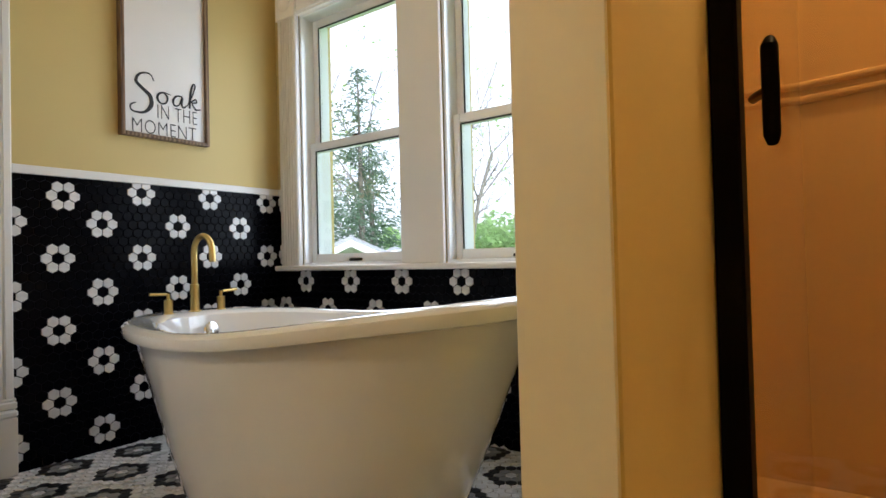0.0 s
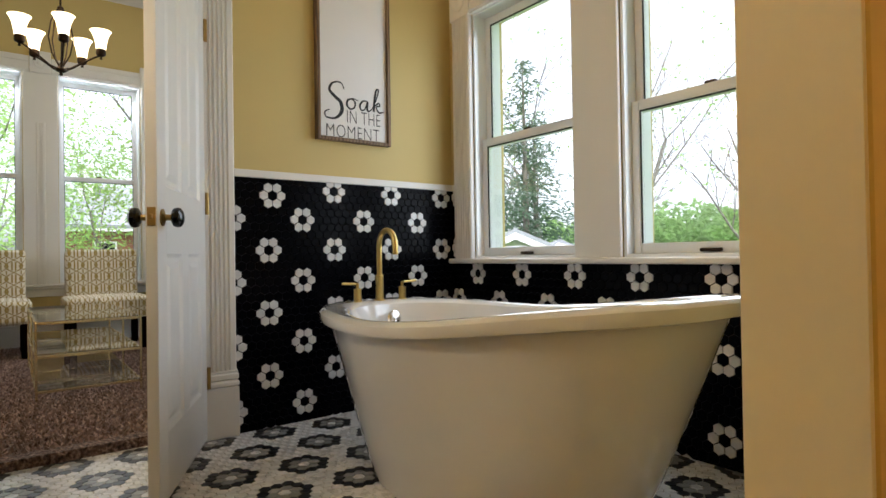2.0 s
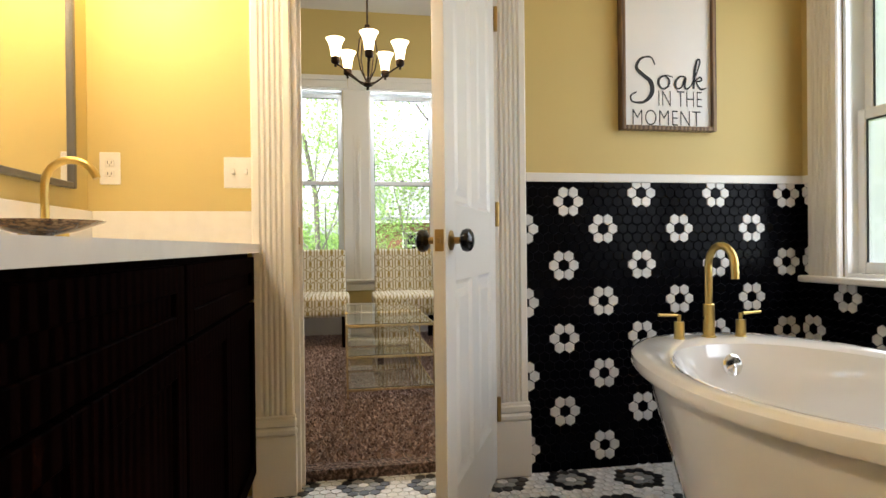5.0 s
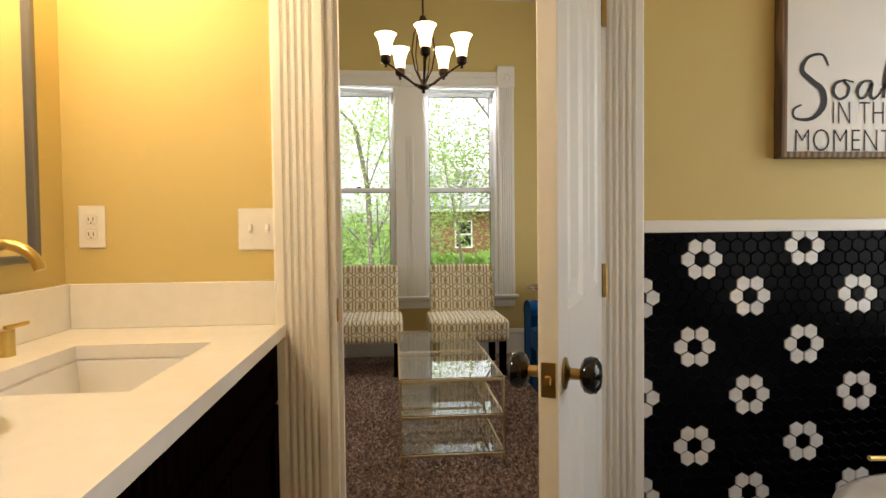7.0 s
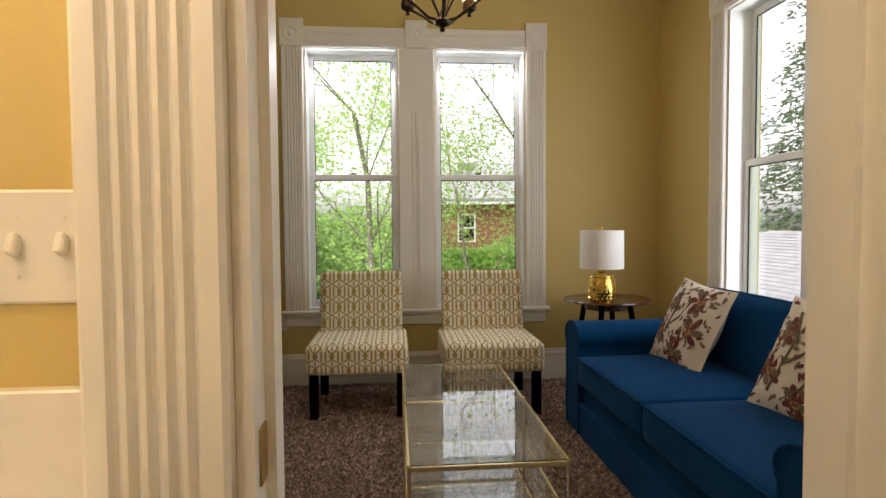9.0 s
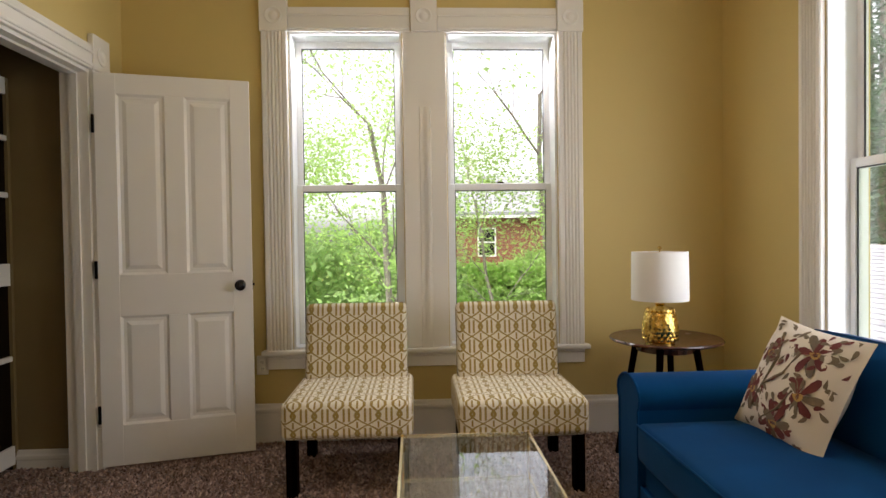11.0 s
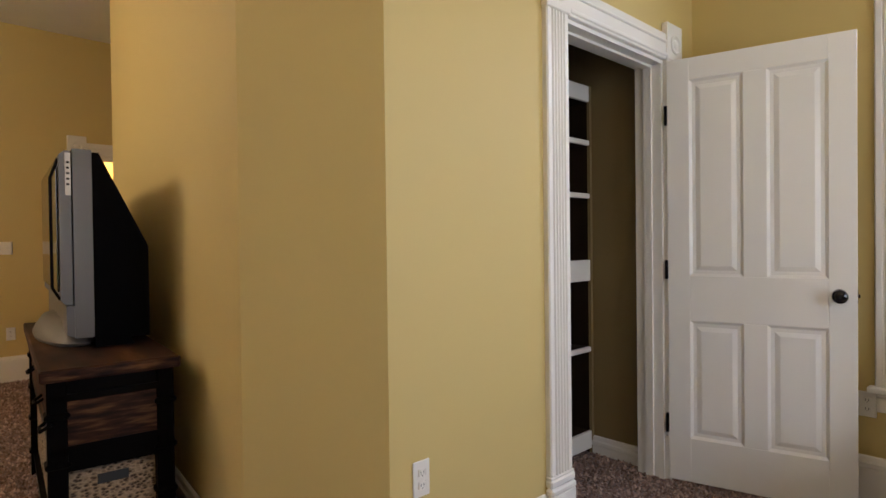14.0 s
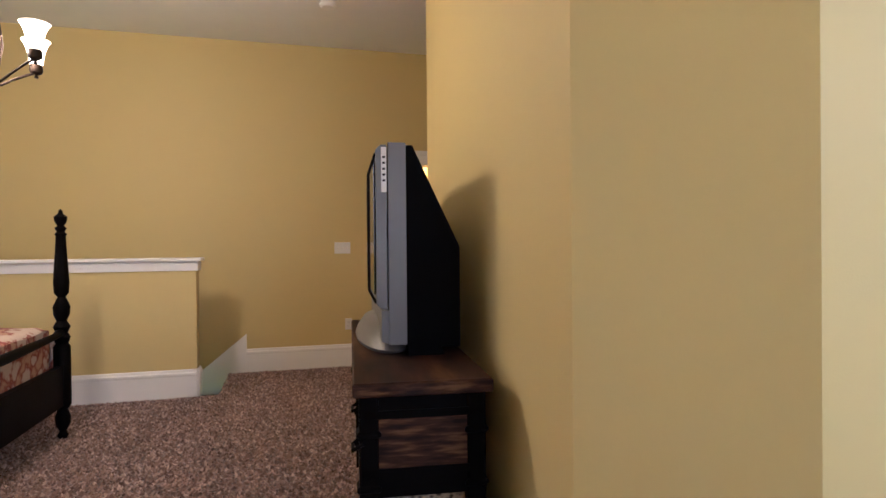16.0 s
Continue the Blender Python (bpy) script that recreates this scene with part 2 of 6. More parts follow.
plastic_white = mat("white_plastic", (0.80, 0.78, 0.74), 0.35, vary=0.02)
silver = mat("silver_plastic", (0.145, 0.138, 0.13), 0.42, 0.3, vary=0.05)
tv_black = mat("black_plastic", (0.004, 0.004, 0.005), 0.5, vary=0.2, spec=0.1)
screen = mat("dark_screen", (0.008, 0.008, 0.009), 0.12, vary=0.1)
cream_paint = mat("cream_trim_paint", (0.78, 0.73, 0.56), 0.45, vary=0.03, scale=3)
amber = mat("tan_shower_surround", (0.50, 0.30, 0.10), 0.12, vary=0.05, scale=2, coat=0.5)
mirror = mat("mirror_silver", (0.92, 0.92, 0.92), 0.015, 1.0, vary=0.0)
shade_glass = emit("lit_frosted_glass", (1.0, 0.78, 0.46), 2.4, (0.9, 0.85, 0.75))
pane = glass("window_glass", (0.98, 1.0, 1.0))
table_glass = glass("table_glass", (0.93, 0.97, 0.95))
shower_glass = glass("shower_glass", (0.97, 0.97, 0.95))
bark = ramp_mat("bark", (0.09, 0.07, 0.055), "Object", [(0.3, (0.10, 0.085, 0.07)), (0.7, (0.26, 0.23, 0.19))], "noise", (3, 3, 0.6), 0.95, bump=0.6, dist=0.05, tscale=5)
leaf_spring = leaf_mat("spring_leaves", (0.38, 0.56, 0.16))
leaf_pine = leaf_mat("conifer_needles", (0.10, 0.15, 0.09))
leaf_far = leaf_mat("far_foliage", (0.30, 0.44, 0.16))
grass = ramp_mat("lawn", (0.1, 0.2, 0.04), "Object", [(0.3, (0.10, 0.19, 0.03)), (0.7, (0.18, 0.31, 0.06))], "noise", (1, 1, 1), 0.95, bump=0.4, dist=0.05, tscale=1.2)
brick_red = mat("red_brick", (0.26, 0.095, 0.06), 0.9, vary=0.25, scale=3, random=0.3)
mortar = mat("mortar", (0.35, 0.31, 0.27), 0.95)
shingle = mat("grey_shingle", (0.30, 0.30, 0.315), 0.9, vary=0.15, scale=8, random=0.22, bump=0.3, bump_scale=90)
far_wall = mat("pale_siding", (0.62, 0.62, 0.60), 0.8, vary=0.05)
pillow_cloth = mat("cream_pillow_linen", (0.70, 0.63, 0.54), 0.9, vary=0.06, scale=10, bump=0.2, bump_scale=500)
stitch_red = mat("maroon_embroidery", (0.13, 0.025, 0.022), 0.9, vary=0.3, scale=60)
stitch_olive = mat("grey_olive_embroidery", (0.16, 0.12, 0.075), 0.9, vary=0.3, scale=60)
stitch_gold = mat("ochre_embroidery", (0.42, 0.25, 0.07), 0.9, vary=0.3, scale=60)
# yellow wall colour darkened to hold the dimness inside the closet
closet_shaded_paint = mat("shaded_yellow_closet_paint", (0.24, 0.175, 0.075), 0.75, vary=0.08, scale=2, bump=0.05, bump_scale=200)
# near-black shelf colour: the closet's inner shade put into the base colour
closet_shade = mat("closet_shelf_shade", (0.025, 0.016, 0.010), 0.7, vary=0.2, scale=8, spec=0.2)
quilt = ramp_mat("red_floral_quilt", (0.4, 0.2, 0.15), "Object", [(0.45, (0.50, 0.40, 0.32)), (0.52, (0.22, 0.035, 0.03)), (0.62, (0.45, 0.28, 0.18))], "noise", (1, 1, 1), 0.9, detail=3, bump=0.1, tscale=9)
wicker = ramp_mat("wicker", (0.3, 0.2, 0.1), "Object", [(0.2, (0.05, 0.03, 0.02)), (0.6, (0.42, 0.31, 0.2))], "voronoi", (1, 1, 1.6), 0.8, bump=0.8, dist=0.01, tscale=60)
mottled = ramp_mat("mottled_brown_glass", (0.2, 0.13, 0.08), "Object", [(0.35, (0.05, 0.03, 0.02)), (0.6, (0.32, 0.22, 0.13))], "noise", (1, 1, 1), 0.2, bump=0.1, tscale=90, coat=0.5)

# ---------- mesh helpers ----------


def link_mesh(name, bm, material, parent=None, label="", smooth=False):
    me = bpy.data.meshes.new(name)
    bmesh.ops.recalc_face_normals(bm, faces=bm.faces[:])
    bm.to_mesh(me)
    bm.free()
    for m in material if isinstance(material, (list, tuple)) else [material]:
        me.materials.append(m)
    if smooth:
        me.shade_smooth()
        me.set_sharp_from_angle(angle=radians(38))
    ob = new(name, me)
    ob.parent = parent
    if label:
        ob["label"] = label
    return ob


def part(name, bm, material, parent, label="", smooth=False):
    return link_mesh(name, bm, material, parent, label, smooth)


def thing(name, m, label, category, group="", kind=""):
    ob = new(name)
    ob.matrix_world = m
    ob.empty_display_size = 0.05
    return tagged(ob, label, category, group, kind)


def B(*boxes, bevel=0.0, seg=1):
    """A bmesh of boxes (x0, y0, z0, x1, y1, z1), with bevelled edges."""
    bm = bmesh.new()
    for x0, y0, z0, x1, y1, z1 in boxes:
        vs = [bm.verts.new(c) for c in ((x0, y0, z0), (x1, y0, z0), (x1, y1, z0), (x0, y1, z0), (x0, y0, z1), (x1, y0, z1), (x1, y1, z1), (x0, y1, z1))]
        for f in ((0, 3, 2, 1), (4, 5, 6, 7), (0, 1, 5, 4), (1, 2, 6, 5), (2, 3, 7, 6), (3, 0, 4, 7)):
            bm.faces.new([vs[i] for i in f])
    if bevel:
        bmesh.ops.bevel(bm, geom=bm.edges[:], offset=bevel, segments=seg, affect="EDGES", profile=0.5)
    return bm


def extrude(pts, z0, z1, m=Matrix()):
    """Extrude a closed 2D outline along local z."""
    bm = bmesh.new()
    a = [bm.verts.new(m @ Vector((x, y, z0))) for x, y in pts]
    b = [bm.verts.new(m @ Vector((x, y, z1))) for x, y in pts]
    n = len(pts)
    for i in range(n):
        bm.faces.new((a[i], a[(i + 1) % n], b[(i + 1) % n], b[i]))
    bm.faces.new(a[::-1])
    bm.faces.new(b)
    return bm


def lathe(profile, n=24, m=Matrix()):
    """Turn a profile of (radius, height) round the local z axis."""
    bm = bmesh.new()
    rings = []
    for r, z in profile:
        if r < 1e-5:
            rings.append([bm.verts.new(m @ Vector((0, 0, z)))])
        else:
            rings.append([bm.verts.new(m @ Vector((r * math.cos(2 * math.pi * i / n), r * math.sin(2 * math.pi * i / n), z))) for i in range(n)])
    for a, b in zip(rings, rings[1:]):
        for i in range(n):
            j = (i + 1) % n
            if len(a) == 1 and len(b) == 1:
                continue
            if len(a) == 1:
                bm.faces.new((a[0], b[i], b[j]))
            elif len(b) == 1:
                bm.faces.new((a[i], a[j], b[0]))
            else:
                bm.faces.new((a[i], a[j], b[j], b[i]))
    return bm


def tube(points, radius, n=10, closed=False):
    """A round bar along points; radius is a number or one for each point."""
    bm = bmesh.new()
    pts = [Vector(p) for p in points]
    rad = [radius] * len(pts) if isinstance(radius, (int, float)) else radius
    rings = []
    side = None
    for i, p in enumerate(pts):
        d = (pts[min(i + 1, len(pts) - 1)] - pts[max(i - 1, 0)]).normalized()
        if side is None:
            side = d.orthogonal().normalized()
        side = (side - d * side.dot(d)).normalized()
        up = d.cross(side)
        rings.append([bm.verts.new(p + rad[i] * (math.cos(2 * math.pi * k / n) * side + math.sin(2 * math.pi * k / n) * up)) for k in range(n)])
    for a, b in zip(rings, rings[1:]):
        for k in range(n):
            bm.faces.new((a[k], a[(k + 1) % n], b[(k + 1) % n], b[k]))
    bm.faces.new(rings[0][::-1])
    bm.faces.new(rings[-1])
    return bm


def join(*bms):
    out = bmesh.new()
    for b in bms:
        me = bpy.data.meshes.new("tmp")
        b.to_mesh(me)
        b.free()
        out.from_mesh(me)
        bpy.data.meshes.remove(me)
    return out


def moved(bm, m):
    bmesh.ops.transform(bm, matrix=m, verts=bm.verts[:])
    return bm


def face_frame(x, y, n, z=0.0):
    """Local frame on a wall: x along it, y out of it into the room, z up."""
    n = Vector((*n, 0)).normalized()
    u = n.cross(Vector((0, 0, 1)))
    return Matrix(((u.x, n.x, 0, x), (u.y, n.y, 0, y), (0, 0, 1, z), (0, 0, 0, 1)))


def arc(c, r, a0, a1, n, plane="xz"):
    out = []
    for i in range(n + 1):
        a = radians(a0 + (a1 - a0) * i / n)
        p = (r * math.cos(a), r * math.sin(a))
        out.append((c[0] + p[0], c[1], c[2] + p[1]) if plane == "xz" else (c[0], c[1] + p[0], c[2] + p[1]))
    return out


def structure(name, bm, material, label="", category="wall"):
    ob = link_mesh(name, bm, material)
    return tagged(ob, label, category, kind="structure")


def wall_boxes(axis, p0, p1, a0, a1, z0, z1, holes):
    """Boxes of a wall from p0 to p1 in thickness, a0 to a1 in length, round holes (a, b, z0, z1)."""
    out, at = [], a0
    for h0, h1, hz0, hz1 in sorted(holes):
        out.append((at, h0, z0, z1))
        if hz0 > z0:
            out.append((h0, h1, z0, hz0))
        if hz1 < z1:
            out.append((h0, h1, hz1, z1))
        at = h1
    out.append((at, a1, z0, z1))
    return [(p0, a, b0, p1, b, b1) if axis == "x" else (a, p0, b0, b, p1, b1) for a, b, b0, b1 in out if b - a > 1e-4]

# ---------- the rooms ----------
ZB, H = -0.04, 3.28                # bathroom floor, ceiling
XD, XS = -2.46, -2.60              # door wall: bathroom face, sitting-room face
YW, XF, YC, YM = 2.17, -6.12, -1.49, -0.74
D0, D1, DH = -0.03, 0.735, 2.12    # bathroom doorway
BW = ((-2.235, -1.515), (-1.258, -0.538))          # bathroom window openings along x
SW = ((-0.51, 0.17), (0.44, 1.12))             # far window openings along y
RW = ((-5.22, -4.54), (-4.28, -3.60))          # side window openings along x

structure("wall_door", B(*wall_boxes("x", XS, XD, YM - 0.14, YW, ZB - 0.1, H, [(D0, D1, ZB - 0.1, DH)])), paint, "yellow painted wall with a doorway and black tile below")
structure("wall_windows", B(*wall_boxes("y", YW, YW + 0.22, XF - 0.22, 1.62, -0.2, H, [(a, b, 0.745, 2.13) for a, b in BW] + [(a, b, 0.56, 2.48) for a, b in RW])), paint, "yellow painted outer wall with pairs of windows")
structure("wall_far", B(*wall_boxes("x", XF - 0.22, XF, YC - 0.14, YW, -0.2, H, [(a, b, 0.56, 2.48) for a, b in SW])), paint, "yellow painted end wall with two tall windows")
structure("wall_mirror", B((XD, YM - 0.14, ZB - 0.1, 1.6, YM, H)), paint, "yellow painted wall behind the vanity")
structure("wall_bath_side", B((1.3, YM, ZB - 0.1, 1.5, YW, H)), paint, "yellow painted side wall of the bathroom")
PX0, PX1, PY = -0.026, 0.077, 0.58
structure("wall_partition", B((PX0, PY, ZB, PX1, YW, H), bevel=0.004), paint, "cream painted partition between bathtub and shower")
E1, E2, E3 = (-3.982, -1.49), (-3.703, -1.90), (-3.958, -4.509)
CO = (-5.765, -4.907)
structure("partition_trim", B((PX0 + 0.002, PY - 0.004, ZB, PX1 - 0.002, PY + 0.001, H), bevel=0.0015), cream_paint, "cream painted board on the partition end", "trim")
structure("wall_closet", B(*wall_boxes("y", YC - 0.14, YC, XF, E1[0], -0.2, H, [(*CO, -0.2, 2.15)])), paint, "yellow painted wall with a closet doorway")
structure("wall_angled", extrude([E1, (E1[0] - 0.02, E1[1] - 0.14), (E2[0] - 0.14, E2[1] - 0.02), E2], -0.2, H), paint, "narrow angled yellow wall")
structure("wall_television", extrude([E2, (E2[0] - 0.14, E2[1]), (E3[0] - 0.14, E3[1]), E3], -0.2, H), paint, "yellow painted wall behind the television")
structure("wall_hall", B((-5.6, E3[1], -0.2, E3[0] - 0.14, E3[1] + 0.14, H), (-5.74, -6.65, -0.2, -5.6, E3[1] + 0.14, H)), paint, "yellow painted walls of the passage")
BD = (-5.0, -4.22)
structure("wall_bedroom", B(*wall_boxes("y", -6.79, -6.65, -5.74, 1.6, -2.0, H, [(*BD, 0.0, 2.12)])), paint, "yellow painted bedroom wall with a doorway")
# opening for an assumed window that brightens the bedroom
structure("wall_bedroom_side", B(*wall_boxes("x", 1.5, 1.7, -6.79, YM - 0.14, -2.0, H, [(-4.6, -2.6, 0.7, 2.4)])), paint, "yellow painted bedroom wall with an assumed window opening")
structure("wall_lit_hall", B((-5.2, -8.0, -0.1, -3.9, -7.9, H), (-5.3, -7.9, -0.1, -5.2, -6.79, H), (-3.9, -7.9, -0.1, -3.8, -6.79, H)), paint, "warm lit hall beyond the bedroom doorway")
structure("ceiling", B((XF - 0.22, -8.0, H, 1.7, YW + 0.22, H + 0.15)), white_paint, "plain white painted ceiling", "ceiling")
STX = -2.45                         # stairwell
carpet_floor = structure("floor_carpet", B((XF, -5.80, -0.12, XS + 0.05, YW, 0.0), (XS + 0.05, -5.80, -0.12, 1.5, YM - 0.14, 0.0), (-5.6, -8.0, -0.12, STX, -5.80, 0.0)), carpet, "brown beige shag carpet", "carpet")


def carpet_pile(parent, x0, x1, y0, y1, step, height, seed):
    """Loose shag tufts: small leaning three-sided peaks, one island each."""
    rng = np.random.default_rng(seed)
    gx, gy = np.meshgrid(np.arange(x0, x1, step), np.arange(y0, y1, step))
    c = np.stack([gx.ravel(), gy.ravel()], 1)
    c += rng.uniform(-0.45, 0.45, c.shape) * step
    n = len(c)
    turn, r = rng.uniform(0, 2.1, n), step * rng.uniform(0.55, 0.95, n)
    co = np.zeros((n, 4, 3))
    for k in range(3):
        a = turn + k * 2 * math.pi / 3
        co[:, k, 0], co[:, k, 1], co[:, k, 2] = c[:, 0] + r * np.cos(a), c[:, 1] + r * np.sin(a), -0.003
    co[:, 3, :2] = c + rng.normal(0, 0.5, (n, 2)) * step
    co[:, 3, 2] = height * rng.uniform(0.5, 1.3, n)
    i = 4 * np.arange(n)[:, None]
    fa = np.concatenate([i + (0, 1, 3), i + (1, 2, 3), i + (2, 0, 3)])
    me = bpy.data.meshes.new("carpet_pile")
    me.from_pydata(co.reshape(-1, 3).tolist(), [], fa.tolist())
    me.materials.append(pile)
    ob = new("carpet_pile", me)
    ob.parent = parent
    ob["kind"] = "stuff"


carpet_pile(carpet_floor, XF + 0.02, XS - 0.02, YC + 0.02, YW - 0.02, 0.017, 0.014, 1)
carpet_pile(carpet_floor, -3.95, -0.6, -5.78, YC, 0.020, 0.015, 2)
carpet_pile(carpet_floor, -5.6, STX, -6.63, -5.79, 0.022, 0.015, 3)
carpet_pile(carpet_floor, -5.80, -4.45, -1.94, YC, 0.020, 0.014, 4)
# closet walls: low light is painted in through the darker yellow
structure("closet_wall", B((-5.95, -3.60, -0.2, -5.83, YC - 0.14, H), (-5.83, -3.60, -0.2, -4.2, -3.48, H), (-4.32, -3.48, -0.2, -4.2, YC - 0.14, H)), closet_shaded_paint, "yellow walls inside the closet, shade put in their colour")
structure("bathroom_subfloor", B((XS + 0.05, YM, ZB - 0.12, 1.3, YW, ZB - 0.006)), grout_light, "beige grout bed under the floor mosaic", "floor")
for i in range(6):
    structure("stair_step", B((STX + 0.26 * i, -6.65, -0.19 * (i + 1) - 0.3, STX + 0.26 * (i + 1) + 0.02, -5.92, -0.19 * (i + 1)), bevel=0.015), carpet, "carpeted stair tread going down", "step")

# half wall at the stairs
structure("wall_half", B((-2.275, -5.92, -1.5, 1.5, -5.79, 1.06)), paint, "low yellow half wall guarding the stairs")
structure("half_wall_cap", join(B((-2.292, -5.935, 1.05, 1.5, -5.775, 1.13)), B((-2.317, -5.965, 1.128, 1.5, -5.745, 1.157), bevel=0.006)), trim, "white painted cap on the half wall", "trim")


def baseboard(name, x0, y0, x1, y1, h=0.235):
    """White base with a moulded top edge along a wall; the room lies to the left of the way from start to end."""
    d = Vector((x1 - x0, y1 - y0, 0))
    L = d.length
    prof = [(0, 0), (0.020, 0), (0.020, h - 0.055), (0.024, h - 0.045), (0.024, h - 0.030), (0.016, h - 0.022), (0.012, h - 0.006), (0.006, h), (0, h)]
    u = d.normalized()
    n = Vector((-u.y, u.x, 0))
    m = Matrix(((n.x, 0, u.x, x0), (n.y, 0, u.y, y0), (0, 1, 0, 0), (0, 0, 0, 1)))
    structure(name, extrude(prof, 0, L, m), trim, "tall white painted baseboard with moulded top", "baseboard")


baseboard("baseboard_far", XF, YW, XF, YC)
baseboard("baseboard_closet", -4.745, YC, *E1)
baseboard("baseboard_angled", *E1, *E2)
baseboard("baseboard_television", *E2, *E3)
baseboard("baseboard_hall", *E3, -5.6, E3[1])
baseboard("baseboard_side", -2.6, YW, XF, YW)
baseboard("baseboard_door", XS, D1 + 0.15, XS, YW)
baseboard("baseboard_door_2", XS, YM - 0.14, XS, D0 - 0.16)
baseboard("baseboard_bedroom", -4.05, -6.65, -2.60, -6.65)
baseboard("baseboard_half", -2.275, -5.79, 1.5, -5.79)
baseboard("baseboard_half_end", -2.275, -5.92, -2.275, -5.79)
baseboard("baseboard_closet_inside", -5.83, YC - 0.14, -5.83, -1.95, 0.1)
# stair skirt falling along the bedroom wall
structure("stair_skirt", extrude([(-2.60, 0.0), (-2.60, 0.385), (-1.3, -0.68), (-1.3, -1.1)], 0, 0.022, Matrix(((1, 0, 0, 0), (0, 0, -1, -6.628), (0, 1, 0, 0), (0, 0, 0, 1)))), trim, "white stair skirt board slanting down", "trim")


# ---------- casings, windows, doors ----------
def flute_profile(w, d=0.026, n=5):
    pts = [(0, 0), (0, d - 0.006), (0.006, d), (0.018, d)]
    a, s = 0.024, (w - 0.048) / n
    for i in range(n):
        c = a + s * i
        pts += [(c + 0.15 * s, d), (c + 0.32 * s, d - 0.007), (c + 0.5 * s, d - 0.010), (c + 0.68 * s, d - 0.007), (c + 0.85 * s, d)]
    return pts + [(w - 0.018, d), (w - 0.006, d), (w, d - 0.006), (w, 0)]


def fluted(parent, u, w, z0, z1, n=5, d=0.026):
    part("casing", extrude(flute_profile(w, d, n), z0, z1, Matrix.Translation((u, 0, 0))), trim, parent, "fluted white casing")


def plinth(parent, u, w, z0, h=0.30):
    part("plinth_block", join(B((u - 0.006, 0, z0, u + w + 0.006, 0.036, z0 + h - 0.075), bevel=0.003), B((u - 0.008, 0, z0 + h - 0.074, u + w + 0.008, 0.040, z0 + h - 0.045), bevel=0.008),
                              B((u - 0.006, 0, z0 + h - 0.044, u + w + 0.006, 0.034, z0 + h - 0.012), bevel=0.006), B((u - 0.003, 0, z0 + h - 0.012, u + w + 0.003, 0.030, z0 + h), bevel=0.003)), trim, parent, "moulded plinth block")


def rosette(parent, u, w, z, h):
    m = Matrix.Translation((u + w / 2, 0.033, z + h * 0.45)) @ pose(0, 0, 0, -90)
    block = part("corner_block", B((u - 0.006, 0, z, u + w + 0.006, 0.034, z + h), bevel=0.004), trim, parent, "square block with turned rosette")
    r = w * 0.34
    part("rosette", lathe([(r, 0), (r, 0.006), (r * 0.86, 0.009), (r * 0.72, 0.004), (r * 0.5, 0.003), (r * 0.36, 0.008), (0, 0.010)], 20, m), trim, block, smooth=True)


def header(parent, u0, u1, z, h):
    part("header", join(B((u0, 0, z, u1, 0.024, z + h), bevel=0.003), B((u0, 0.02, z + h * 0.62, u1, 0.034, z + h * 0.72), bevel=0.004), B((u0, 0.02, z + 0.012, u1, 0.032, z + 0.03), bevel=0.004)), trim, parent, "moulded head casing")


def sash_window(parent, u0, u1, z0, z1, meet, depth=0.14):
    """White vinyl double-hung unit set back in its opening."""
    f = 0.014
    part("window_frame", join(B((u0, -0.2, z0, u0 + f, -0.002, z1)), B((u1 - f, -0.2, z0, u1, -0.002, z1)), B((u0 + f, -0.2, z1 - f, u1 - f, -0.002, z1)), B((u0 + f, -0.2, z0, u1 - f, -0.004, z0 + f))), vinyl, parent, "white window jamb liner")
    for nm, a, b, dd in (("lower_sash", z0 + f, meet + 0.022, depth - 0.035), ("upper_sash", meet - 0.022, z1 - f, depth)):
        s, x0, x1 = 0.036, u0 + f, u1 - f
        sash = part(nm, join(B((x0, -dd - 0.03, a, x0 + s, -dd, b), bevel=0.003), B((x1 - s, -dd - 0.03, a, x1, -dd, b), bevel=0.003),
                             B((x0 + s, -dd - 0.03, a, x1 - s, -dd, a + 0.045), bevel=0.003), B((x0 + s, -dd - 0.03, b - 0.042, x1 - s, -dd, b), bevel=0.003)), vinyl, parent, "white vinyl sash")
        g = part("pane", B((x0 + s - 0.004, -dd - 0.02, a + 0.041, x1 - s + 0.004, -dd - 0.014, b - 0.038)), pane, sash, "clear glass pane")
        g.visible_shadow = False
        part("gasket", join(*[B(q) for q in ((x0 + s, -dd - 0.012, a + 0.045, x0 + s + 0.005, -dd - 0.006, b - 0.042), (x1 - s - 0.005, -dd - 0.012, a + 0.045, x1 - s, -dd - 0.006, b - 0.042),
                                             (x0 + s + 0.005, -dd - 0.012, b - 0.048, x1 - s - 0.005, -dd - 0.006, b - 0.042))]), gasket, sash, "dark glazing gasket")
        if nm == "lower_sash":
            c = (x0 + x1) / 2
            part("latch", B((c - 0.022, -dd - 0.028, b, c + 0.022, -dd - 0.004, b + 0.012), bevel=0.003), bronze, sash, "small sash lock")
            part("lift", B((c - 0.045, -dd, a + 0.006, c + 0.045, -dd + 0.016, a + 0.020), bevel=0.005), bronze, sash, "dark finger lift")


